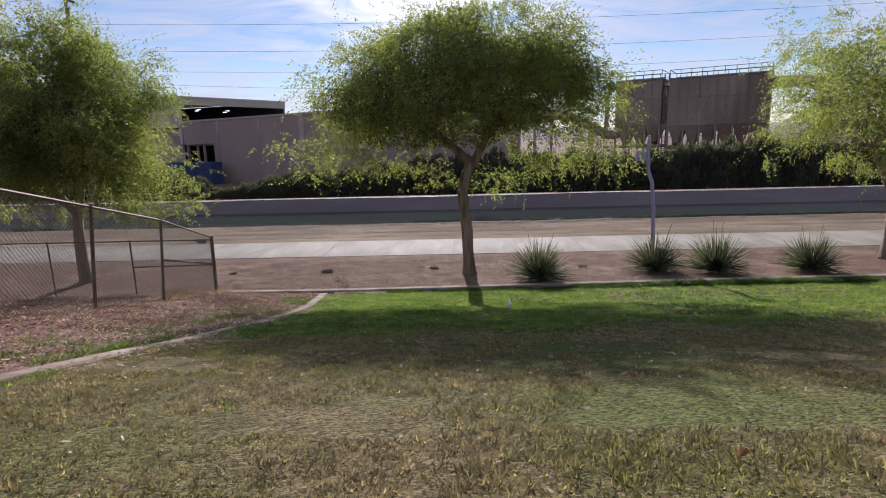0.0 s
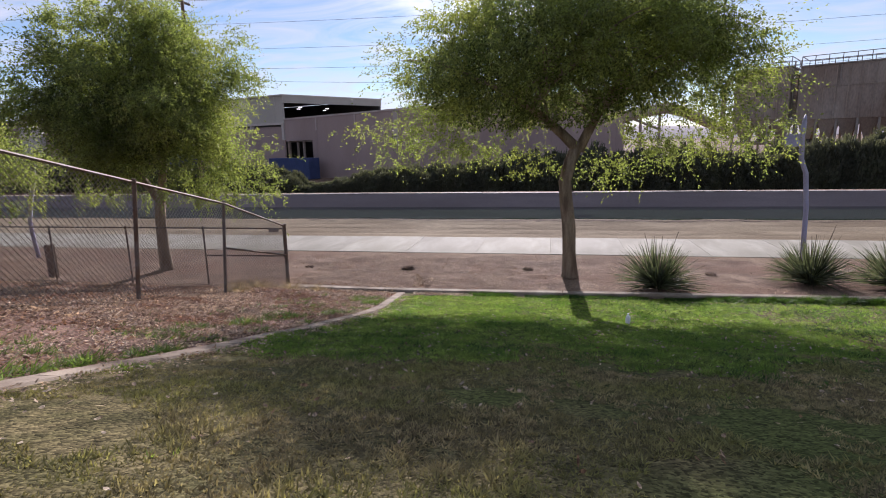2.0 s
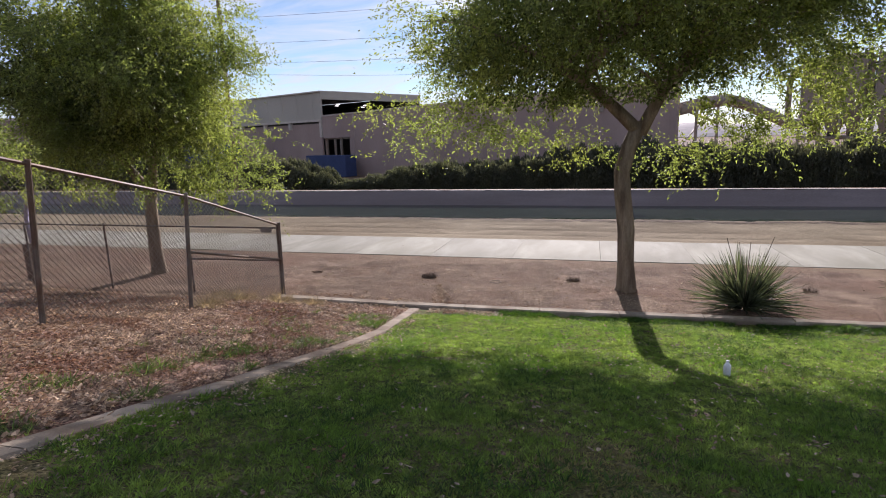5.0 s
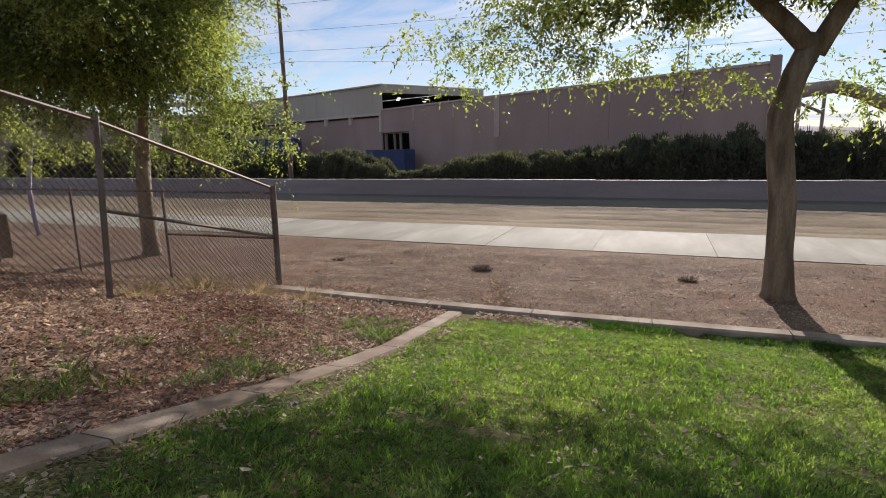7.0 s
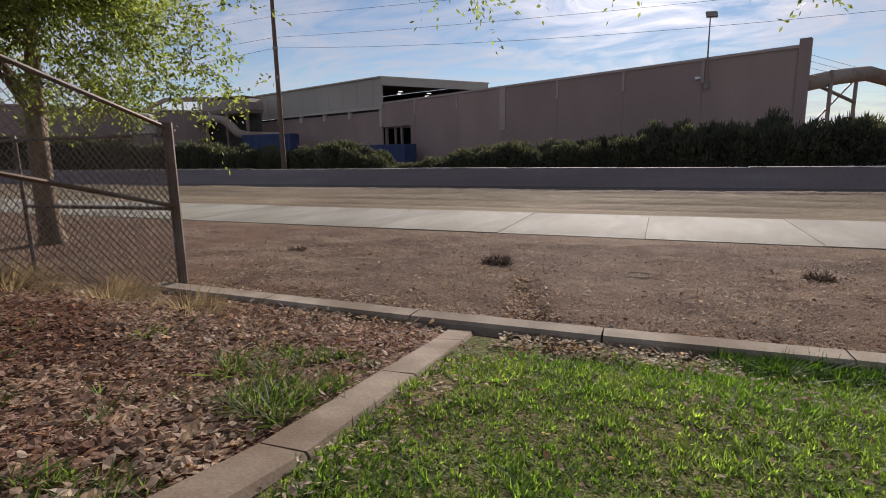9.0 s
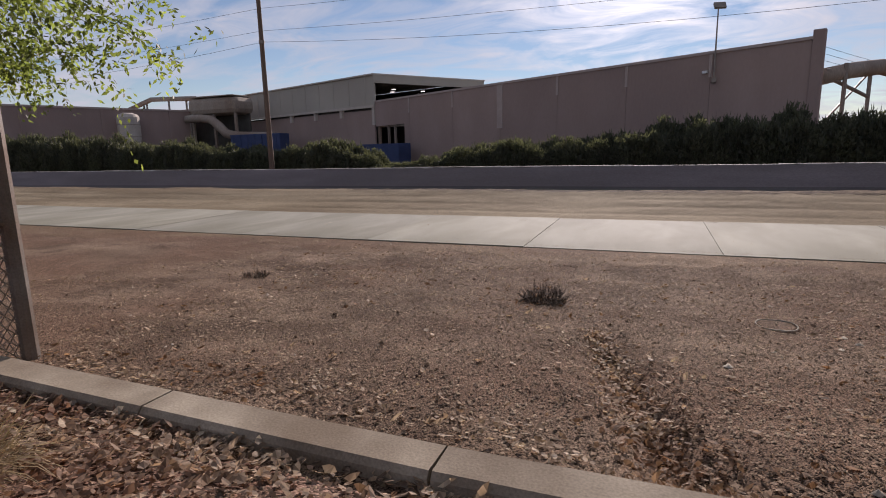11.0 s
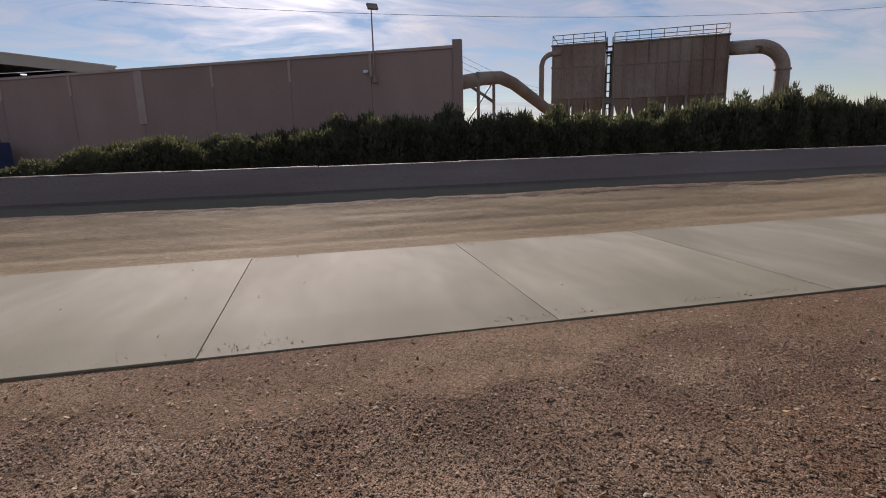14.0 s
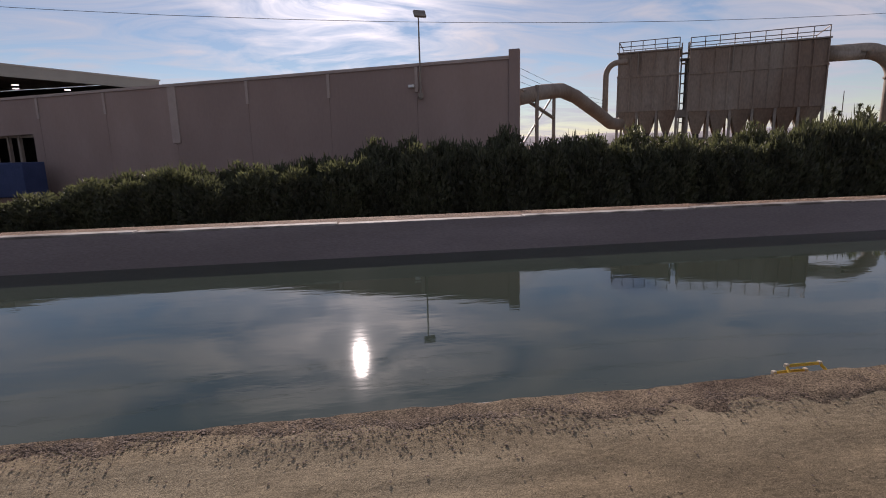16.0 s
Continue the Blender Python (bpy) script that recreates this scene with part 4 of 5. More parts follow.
def limb_points(p, q, bend, n=7):
    p, q = Vector(p), Vector(q)
    return [p.lerp(q, k / n) + Vector((0, 0, bend * 4 * (k / n) * (1 - k / n))) for k in range(n + 1)]


def tree(at, trunk, r0, forks, center, radii, clumps, low, seed, label, leaf=(0.08, 0.036), hollow=1.5, strands=200, per=18, rise=(-9, 0, 0, 0), core=None, boughs=()):
    rng = np.random.default_rng(seed)
    t = thing("tree", at, label, "tree", "park trees")
    k = len(trunk)
    rad = [r0 * (1.55 if i == 0 else 1.12 if i == 1 else 1.0 - 0.22 * i / k) for i in range(k)]
    bm = tube(bmesh.new(), trunk, rad, 14)
    for v in bm.verts:
        a = math.atan2(v.co.y, v.co.x)
        v.co += Vector((math.cos(a), math.sin(a), 0)) * 0.02 * noise.noise(Vector((a * 2.0, v.co.z * 1.5, seed)))
    part("trunk", bm, BARK, t, smooth=True)
    base = Vector(trunk[-1])
    C, R = Vector(center), Vector(radii)
    mains = []
    for i_, f in enumerate(forks):
        end = Vector(f)
        start = base - Vector((0, 0, 0.25)) if i_ < 2 else mains[i_ % 2][3]
        thick = 0.74 if i_ < 2 else 0.42
        pts = limb_points(start, end, 0.25 * (end - start).length * 0.3)
        mains.append(pts)
        limb = tube(bmesh.new(), pts, [r0 * thick * (1 - 0.72 * i / 7) for i in range(8)], 10)
        lo = part("limb", limb, BARK, t, smooth=True)
        for j in range(9):
            s = pts[2 + (j * 5) // 9]
            u = Vector(rng.normal(size=3)).normalized()
            u.z = abs(u.z) * 0.6 + 0.1
            tip = s + Vector((u.x * R.x * 0.42, u.y * R.y * 0.42, u.z * R.z * 0.5)) + (end - base) * 0.12
            sub = limb_points(s, tip, 0.2, 5)
            part("branch", tube(bmesh.new(), sub, [r0 * 0.2 * (1 - 0.8 * i / 5) for i in range(6)], 6), BARK, lo)
    V = crown_leaves(center, radii, clumps, per, rng, low, hollow, leaf, strands, rise, core, boughs=boughs)
    part("crown", polys_mesh("crown", V.reshape(-1, 3), 4, LEAF), LEAF, t)
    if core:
        heart = crown_heart(core, low, rise, rng)
        part("twig_mass", polys_mesh("twig_mass", heart.reshape(-1, 3), 4, SHADELEAF), SHADELEAF, t, "inner leaves and twigs toned to stand for shade inside the crown")
    return t


V3 = lambda *p: Vector(p)
tree((-0.67, 20.85, -0.25), [V3(0, 0, -0.1), V3(0.0, 0, 0.15), V3(-0.03, 0, 0.8), V3(-0.06, 0, 1.6), V3(-0.15, 0, 2.4), V3(-0.2, 0, 3.0), V3(-0.05, 0.02, 3.6), V3(0.18, 0.05, 4.15)], 0.215,
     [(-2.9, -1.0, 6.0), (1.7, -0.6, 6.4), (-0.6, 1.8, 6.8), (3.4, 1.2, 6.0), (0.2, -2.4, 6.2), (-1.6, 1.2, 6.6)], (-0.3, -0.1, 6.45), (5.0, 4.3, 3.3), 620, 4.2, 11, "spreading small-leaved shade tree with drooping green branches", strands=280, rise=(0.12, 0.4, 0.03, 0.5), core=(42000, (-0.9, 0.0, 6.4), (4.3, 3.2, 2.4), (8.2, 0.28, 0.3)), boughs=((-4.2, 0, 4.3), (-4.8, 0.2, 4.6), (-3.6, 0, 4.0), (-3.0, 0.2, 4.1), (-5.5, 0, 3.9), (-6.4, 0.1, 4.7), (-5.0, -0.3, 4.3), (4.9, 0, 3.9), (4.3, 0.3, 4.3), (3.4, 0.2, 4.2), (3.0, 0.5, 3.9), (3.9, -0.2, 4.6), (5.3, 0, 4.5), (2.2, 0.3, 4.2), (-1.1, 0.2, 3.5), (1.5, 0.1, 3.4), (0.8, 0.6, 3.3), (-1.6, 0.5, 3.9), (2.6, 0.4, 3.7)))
tree((-14.65, 20.7, -0.25), [V3(0, 0, -0.1), V3(0, 0, 0.15), V3(-0.03, 0, 0.9), V3(0, 0, 1.8), V3(0.1, 0, 2.7)], 0.20,
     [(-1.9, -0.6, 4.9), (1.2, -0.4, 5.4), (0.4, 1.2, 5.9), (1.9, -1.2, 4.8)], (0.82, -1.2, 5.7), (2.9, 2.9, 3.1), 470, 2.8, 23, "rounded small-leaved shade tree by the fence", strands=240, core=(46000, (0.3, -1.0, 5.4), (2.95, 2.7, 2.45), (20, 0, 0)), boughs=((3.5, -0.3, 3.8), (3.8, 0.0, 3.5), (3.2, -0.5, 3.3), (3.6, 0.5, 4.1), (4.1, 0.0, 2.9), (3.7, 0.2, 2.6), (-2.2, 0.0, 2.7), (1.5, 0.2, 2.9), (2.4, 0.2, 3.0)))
tree((15.2, 22.0, -0.3), [V3(0, 0, -0.1), V3(0, 0, 0.15), V3(0.03, 0, 0.9), V3(-0.02, 0, 1.8), V3(-0.1, 0, 2.7)], 0.24,
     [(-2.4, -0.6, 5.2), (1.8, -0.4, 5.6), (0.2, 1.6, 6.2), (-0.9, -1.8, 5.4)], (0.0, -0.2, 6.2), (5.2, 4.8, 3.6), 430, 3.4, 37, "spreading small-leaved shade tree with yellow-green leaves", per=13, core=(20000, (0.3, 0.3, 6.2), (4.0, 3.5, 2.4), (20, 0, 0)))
tree((-22.6, 19.6, -0.2), [V3(0, 0, -0.1), V3(0, 0, 0.15), V3(0.05, 0, 0.9), V3(0, 0, 1.7), V3(0.1, 0, 2.4)], 0.20,
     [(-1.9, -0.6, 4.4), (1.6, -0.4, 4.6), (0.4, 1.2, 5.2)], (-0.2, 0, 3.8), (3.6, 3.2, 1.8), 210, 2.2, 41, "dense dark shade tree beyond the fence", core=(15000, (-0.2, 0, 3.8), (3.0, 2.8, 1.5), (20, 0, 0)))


def hedge_bush(seed):
    rng = np.random.default_rng(seed)
    b = thing("hedge_bush", (0, 0, 0), "dense dark green oleander bush on the far bank", "bush", "hedge along the canal")
    n = 5200
    u = rng.normal(size=(n, 3))
    u[:, 2] = np.abs(u[:, 2])
    u /= np.linalg.norm(u, axis=1, keepdims=True)
    r = rng.uniform(0.55, 1.0, n) ** 0.5 * (0.78 + 0.4 * vnoise(u[:, 0] * 4 + seed, u[:, 2] * 4 + u[:, 1], 1.0, seed))
    P = u * r[:, None] * np.array([1.9, 1.35, 1.0])
    P[:, 2] = np.maximum(P[:, 2], rng.uniform(0, 0.12, n))
    D = u * 0.6 + np.array([0, 0, 0.7]) + rng.normal(size=(n, 3)) * 0.4
    m = 46
    a, q = rng.uniform(0, 2 * np.pi, m), rng.uniform(0, 0.8, m) ** 0.5
    R = np.c_[np.cos(a) * q * 1.8, np.sin(a) * q * 1.25, 0.82 * np.sqrt(1 - 0.75 * q * q)]
    t = np.linspace(0, 1, 12)[None, :, None]
    lean = np.c_[rng.normal(0, 0.12, (m, 2)), rng.uniform(0.04, 0.15, m)]
    S = (R[:, None] + lean[:, None] * t).reshape(-1, 3)
    Q = leaf_quads(S, rng.normal(size=S.shape) * np.array([1, 1, 0.12]) + np.array([0, 0, 0.12]), 0.15, 0.05, rng)
    leaves = np.concatenate([leaf_quads(P, D * np.array([1, 1, 0.16]), 0.19, 0.062, rng), Q])
    part("foliage", polys_mesh("foliage", leaves.reshape(-1, 3), 4, HEDGELEAF), HEDGELEAF, b)
    core = bmesh.new()
    bmesh.ops.create_icosphere(core, subdivisions=3, radius=1.0)
    for v in core.verts:
        k = 0.62 + 0.3 * noise.noise(v.co * 2.3 + Vector((seed, 0, 0)))
        v.co = Vector((v.co.x * 1.9 * k, v.co.y * 1.35 * k, max(-0.05, v.co.z * 0.95 * k)))
    part("twig_mass", core, HEDGELEAF, b)
    for k in range(5):
        a = k * 1.26
        part("stem", tubed([(0.15 * math.cos(a), 0.15 * math.sin(a), -0.1), (0.8 * math.cos(a), 0.6 * math.sin(a), 0.7)], [0.03, 0.015], 5), TWIG, b)
    return b


HEDGE_X = [-90, -72, -54, -49, -43, -41, -36, -31.5, -28.5, -26.6, -24.6, -22, -20, -15.3, -11, -2.6, 4.5, 8, 17, 21, 25, 32.6, 38, 70]
HEDGE_Z = [4.0, 4.2, 2.7, 3.0, 1.8, 2.1, 1.7, 2.5, 1.6, 0.2, 0.2, 0.9, 1.2, 2.0, 1.8, 2.9, 3.0, 3.1, 2.9, 3.1, 3.9, 4.5, 3.6, 3.6]
variants = [hedge_bush(s) for s in (3, 8, 15, 21)]
hr = random.Random(5)
spots = []
for row, y in enumerate((56.6, 58.6)):
    x = -92.0 + row
    while x < 72:
        spots.append((x, y + hr.uniform(-0.4, 0.4)))
        x += hr.uniform(1.7, 2.3)
for n, (x, y) in enumerate(spots):
    h = (float(np.interp(x, HEDGE_X, HEDGE_Z)) + 1.2) * hr.uniform(0.84, 0.98) * (0.93 if y < 57.6 else 1.0)
    w = hr.uniform(0.95, 1.25)
    if x < -33:
        x, y, h = -3.5 + (x + 3.5) * 1.17, y + 7.5, (h - 2.6) * 1.17 + 2.6
    m = Matrix.Translation((x, y, -1.22)) @ Matrix.Rotation(hr.uniform(-0.5, 0.5) + (math.pi if n % 2 else 0), 4, "Z") @ Matrix.Diagonal((w, w, h, 1))
    src = variants[n % 4]
    if n < 4:
        src.matrix_basis = m
        src.scale = (w, w, h)
    else:
        s = src.scale.copy()
        copy_thing(src, m @ Matrix.Diagonal((1 / s.x, 1 / s.y, 1 / s.z, 1)))


def palm(at, h, seed):
    rng = random.Random(seed)
    b = thing("palm_tree", at, "distant slender fan palm above the hedge line", "palm", "distant palms")
    part("trunk", tubed([(0, 0, 0), (0.2, 0, h * 0.5), (0.1, 0, h)], [0.35, 0.25, 0.22], 7), TWIG, b)
    D = []
    for k in range(60):
        a, e = rng.uniform(0, 6.283), rng.uniform(-0.7, 1.3)
        D.append((math.cos(a) * math.cos(e), math.sin(a) * math.cos(e), math.sin(e)))
    D = np.array(D)
    V = blade_strips(np.zeros_like(D) + np.array([0.1, 0, h]), D, np.full(60, 1.9), np.full(60, 0.5), np.full(60, 0.25), np.random.default_rng(seed), 3)
    part("fronds", polys_mesh("fronds", V.reshape(-1, 3), 4, HEDGELEAF), HEDGELEAF, b)


# ---- fences ----
def wire_fabric(L, H, to_world, step_=0.098, r=0.0036):
    """Woven diamonds of wire over a panel L long and H high; to_world maps (along, up) to a place."""
    V = []
    n = int((L + H) / step_)
    for k in range(n + 1):
        for sgn in (1, -1):
            c = k * step_ - (H if sgn > 0 else 0)
            u0, u1 = max(0.0, c if sgn > 0 else c - H), min(L, c + H if sgn > 0 else c)
            if u1 - u0 < 0.02:
                continue
            m = max(2, int((u1 - u0) / 0.5) + 1)
            us = np.linspace(u0, u1, m)
            vs = (us - c) if sgn > 0 else (c - us)
            P = np.array([to_world(a, b) for a, b in zip(us, vs)])
            for a, b in zip(P, P[1:]):
                d = b - a
                s1 = np.cross(d, (0.31, 0.22, 0.9))
                s1 *= r / (np.linalg.norm(s1) + 1e-9)
                s2 = np.cross(d, s1)
                s2 *= r / (np.linalg.norm(s2) + 1e-9)
                V += [a - s1, a + s1, b + s1, b - s1, a - s2, a + s2, b + s2, b - s2]
    return polys_mesh("chain_link", np.array(V), 4, WIRE)


def fence_side():
    """The fence that climbs the slope."""
    posts = [(18.55, -8.92, -0.10, 1.74), (15.27, -8.83, 0.60, 2.77), (12.30, -8.58, 1.30, 3.47), (9.3, -8.36, 2.02, 4.2), (6.3, -8.15, 2.85, 5.0), (3.3, -7.95, 3.65, 5.8)]
    leans = [0.02, 0.2, 0.25, 0.22, 0.2, 0.2]
    y_, x_, lo_, hi_ = (np.array(v) for v in zip(*posts))
    root = thing("fence", (-8.92, 18.55, -0.1), "tall chain-link fence climbing the slope, with dull steel posts", "fence", "chain-link fences")
    o = np.array(root.location)
    for n, (y, x, a, b) in enumerate(posts):
        part("post", tubed([(x - o[0], y - o[1], a - 0.15 - o[2]), (x + leans[n] - o[0], y - o[1], b + 0.03 - o[2])], 0.055 if n == 0 else 0.036, 10), GALV, root)
    top = [(x + k - o[0], y - o[1], b - o[2] - 0.03) for (y, x, a, b), k in zip(posts, leans)]
    part("top_rail", tubed(top, 0.025, 8), GALV, root)
    part("mid_rail", tubed([(top[0][0], top[0][1], 0.95), (top[1][0] - 0.1, top[1][1], top[1][2] - 1.03)], 0.024, 8), GALV, root)
    L = 18.55 - 3.3

    def world(u, v):
        y = 18.55 - u
        f = lambda arr: float(np.interp(-y, -y_, arr))
        return (f(x_) + f(np.array(leans)) * v / 2.1 - o[0], y - o[1], f(lo_) + 0.03 + v / 2.1 * (f(hi_) - f(lo_) - 0.03) - o[2])

    part("chain_link", wire_fabric(L, 2.1, world), WIRE, root, "woven wire mesh")


def fence_back():
    root = thing("fence", (-8.92, 18.55, -0.1), "chain-link fence along the dirt strip, with thin steel posts", "fence", "chain-link fences")
    xs_ = [-11.5, -14.15, -16.95, -19.8, -22.6, -25.4, -28.2, -31.0]
    zt = 1.66
    for x in xs_:
        z0 = float(ground_z(x, 18.5))
        part("post", tubed([(x + 8.92, -0.05, z0 - 0.1 + 0.1), (x + 8.92, -0.05, zt + 0.1)], 0.027, 8), GALV, root)
        part("post_cap", tubed([(x + 8.92, -0.05, zt + 0.08), (x + 8.92, -0.05, zt + 0.14)], [0.035, 0.02], 8), GALV, root)
    part("top_rail", tubed([(0, -0.05, zt + 0.08), (-22.1, -0.05, zt + 0.08)], 0.022, 8), GALV, root)
    part("mid_rail", tubed([(0, -0.05, 0.93), (-2.58, -0.05, 0.90)], 0.022, 8), GALV, root)
    part("tag", boxed((-0.42, -0.09, zt - 0.03), (-0.12, -0.07, zt + 0.08)), STEEL, root, "small dark metal tag")
    part("chain_link", wire_fabric(22.1, 1.62, lambda u, v: (-u, -0.05, 0.06 + v)), WIRE, root, "woven wire mesh")


fence_side()
fence_back()


# ---- small things ----
def leaning_post(at, pts, sign):
    b = thing("marker_post", at, "slender lavender painted post, bent" + (" with a small flag panel" if sign else ""), "post", "lavender posts")
    part("shaft", tubed(pts, [0.075] * (len(pts) - 1) + [0.02], 8), LAVENDER, b, smooth=True)
    if sign:
        part("panel", boxed((-0.83, -0.03, 3.9), (-0.30, 0.03, 4.28), 0.01), LAVENDER, b, "flat lavender panel")


leaning_post((6.57, 22.6, -0.3), [(0, 0, -0.1), (-0.02, 0, 0.8), (-0.05, 0, 2.0), (-0.17, 0, 3.1), (-0.33, 0, 3.5), (-0.37, 0, 4.2), (-0.35, 0, 4.6), (-0.33, 0, 4.85)], True)
leaning_post((-21.9, 22.4, -0.3), [(0, 0, -0.1), (-0.1, 0, 0.7), (-0.15, 0, 1.5), (0.05, 0, 2.3), (0.35, 0, 3.1), (0.55, 0, 3.7)], False)

stub = thing("bollard", (-17.6, 19.0, -0.15), "short square brown wooden bollard", "bollard")
part("shaft", boxed((-0.11, -0.11, -0.1), (0.11, 0.11, 1.12), 0.02), POLEWOOD, stub)


def blade_strips(P, D, length, width, droop, rng, segs=4, roll=0.0):
    """Curved tapering blades as quads."""
    n = len(P)
    D = D / np.linalg.norm(D, axis=1, keepdims=True)
    S = np.cross(D, (0, 0, 1.0))
    S /= np.linalg.norm(S, axis=1, keepdims=True) + 1e-9
    a = (rng.uniform(-roll, roll, n) if roll else np.zeros(n))[:, None]
    S = S * np.cos(a) + np.cross(D, S) * np.sin(a)
    out = []
    pt = lambda t: P + D * (length * t)[:, None] - np.array([0, 0, 1.0]) * (droop * length * t * t)[:, None]
    for k in range(segs):
        a, b = k / segs, (k + 1) / segs
        wa, wb = (width * (1 - a * a) + 0.001)[:, None] / 2, (width * (1 - b * b) + 0.001)[:, None] / 2
        A, B = pt(np.full(n, a)), pt(np.full(n, b))
        out.append(np.stack([A - S * wa, A + S * wa, B + S * wb, B - S * wb], 1))
    return np.concatenate(out)


def yucca(at, size, seed):
    rng = np.random.default_rng(seed)
    b = thing("yucca_plant", at, "spiky grey-green yucca clump in the dirt strip", "yucca", "yuccas")
    n = 520
    az, el = rng.uniform(0, 2 * np.pi, n), np.radians(rng.uniform(2, 82, n))
    D = np.c_[np.cos(az) * np.cos(el), np.sin(az) * np.cos(el), np.sin(el)]
    P = np.c_[np.cos(az) * 0.22 * rng.uniform(0, 1, n), np.sin(az) * 0.22 * rng.uniform(0, 1, n), rng.uniform(0.04, 0.25, n)]
    bent = rng.uniform(0, 1, n) < 0.1
    V = blade_strips(P, D, size * rng.uniform(0.55, 0.74, n), rng.uniform(0.02, 0.036, n), np.where(bent, rng.uniform(0.4, 0.8, n) * np.sin(el), 0.14 * np.cos(el) * rng.uniform(0.2, 1.4, n)), rng, 5, 1.5)
    V[..., 2] = np.maximum(V[..., 2], 0.03)
    part("leaves", polys_mesh("leaves", V.reshape(-1, 3), 4, YUCCALEAF), YUCCALEAF, b)
    for k in range(4):
        a = rng.uniform(0, 6.28)
        part("flower_stalk", tubed([(0, 0, 0.1), (0.25 * math.cos(a), 0.25 * math.sin(a), size * 0.5), (0.45 * math.cos(a), 0.45 * math.sin(a), size * rng.uniform(0.75, 1.05))], [0.012, 0.01, 0.006], 5), TWIG, b)


for n, (x, y, s) in enumerate(((1.65, 19.5, 1.84), (5.95, 20.6, 1.82), (7.9, 20.2, 1.95), (11.1, 20.1, 1.75), (17.6, 20.2, 1.6))):
    yucca((x, y, float(ground_z(x, y)) - 0.02), s, 60 + n)


for n, (x, y, h) in enumerate(((167.0, 210, 13.6), (173.0, 214, 12.4), (177.5, 210, 14.6), (183.5, 206, 13.2))):
    palm((x, y, -1.2), h, 130 + n)
mast = thing("distant_mast", (168.5, 208, -1.2), "thin dark utility mast far behind the hedge", "mast")
part("pole", tubed([(0, 0, 0), (0, 0, 20.0)], [0.22, 0.14], 6), POLEWOOD, mast)


def tuft(at, r, h, n, mat, seed, name, label, lean=1.0):
    rng = np.random.default_rng(seed)
    b = thing(name, at, label, "dry plant", "dry tufts")
    az = rng.uniform(0, 2 * np.pi, n)
    P = np.c_[np.cos(az), np.sin(az), az * 0] * (r * rng.uniform(0, 0.7, n))[:, None]
    D = np.c_[np.cos(az) * lean, np.sin(az) * lean, rng.uniform(0.5, 1.6, n)] + rng.normal(size=(n, 3)) * (0.3 if lean < 1.2 else 1.1)
    D[:, 2] = np.abs(D[:, 2])
    V = blade_strips(P, D, h * rng.uniform(0.4, 1.2, n), rng.uniform(0.003, 0.008, n) * (0.7 if lean > 1.2 else 1.0), rng.uniform(0, 0.8, n) * lean, rng, 3)
    part("stalk_mass", polys_mesh("stalk_mass", V.reshape(-1, 3), 4, mat), mat, b)


def dead_shrub(at, r, h, n, seed):
    """A low dome of fine forking twigs with a few dead leaves still on."""
    rng = np.random.default_rng(seed)
    b = thing("dead_shrub", at, "small dead brown shrub stubble in the dirt", "dry plant", "dead shrubs")
    az, q = rng.uniform(0, 2 * np.pi, n), rng.uniform(0, 1, n) ** 0.5
    P = np.c_[np.cos(az) * q, np.sin(az) * q, 0 * q] * r * 0.55
    el = np.radians(rng.uniform(4, 75, n))
    D = np.c_[np.cos(az) * np.cos(el), np.sin(az) * np.cos(el), np.sin(el)] + rng.normal(size=(n, 3)) * 0.4
    D[:, 2] = np.abs(D[:, 2]) + 0.05
    ln = h * rng.uniform(0.45, 1.05, n) * (0.8 + 0.35 * np.sin(el)) * np.where(rng.uniform(0, 1, n) < 0.04, 1.35, 1.0)
    main = blade_strips(P, D, ln, rng.uniform(0.003, 0.0055, n), rng.uniform(-0.2, 0.3, n), rng, 2, 1.5)
    k = rng.integers(0, n, n * 5)
    Dn = D / np.linalg.norm(D, axis=1, keepdims=True)
    Q = P[k] + Dn[k] * (ln[k] * rng.uniform(0.15, 0.9, n * 5))[:, None]
    fork = blade_strips(Q, Dn[k] + rng.normal(size=(n * 5, 3)) * 1.1, ln[k] * rng.uniform(0.2, 0.5, n * 5), np.full(n * 5, 0.003), np.zeros(n * 5), rng, 1)
    old = leaf_quads(Q[: n // 2], rng.normal(size=(n // 2, 3)), 0.026, 0.011, rng)
    for name, quads, mat, label in (("twig_mass", np.concatenate([main, fork]), DARKTWIG, ""), ("dead_foliage", old, BROWNLEAF, "last curled brown leaves")):
        V = quads.reshape(-1, 3)
        V[:, 2] = np.maximum(V[:, 2], 0.004)
        part(name, polys_mesh(name, V, 4, mat), mat, b, label)


for n, (x, y, r, h, c) in enumerate(((-6.0, 21.5, 0.27, 0.165, 600), (-9.65, 21.6, 0.25, 0.1, 200), (-1.97, 21.75, 0.24, 0.13, 300), (3.6, 21.5, 0.25, 0.14, 140))):
    dead_shrub((x, y, float(ground_z(x, y)) - 0.01), r, h, c, 80 + n)
for n, (x, y, r, h) in enumerate(((-8.9, 16.7, 0.45, 0.38), (-8.2, 17.1, 0.4, 0.32), (-9.6, 17.0, 0.4, 0.3), (-7.5, 17.3, 0.3, 0.28), (-8.75, 15.6, 0.3, 0.3))):
    tuft((x, y, float(ground_z(x, y)) - 0.01), r * 1.4, h * 0.95, 1100, STRAW, 90 + n, "straw_tuft", "dry straw-coloured grass tuft at the fence foot", 1.15)

ring = thing("valve_cover", (-4.05, 21.27, float(ground_z(-4.05, 21.27))), "round dusty concrete valve cover flush in the dirt", "valve cover")
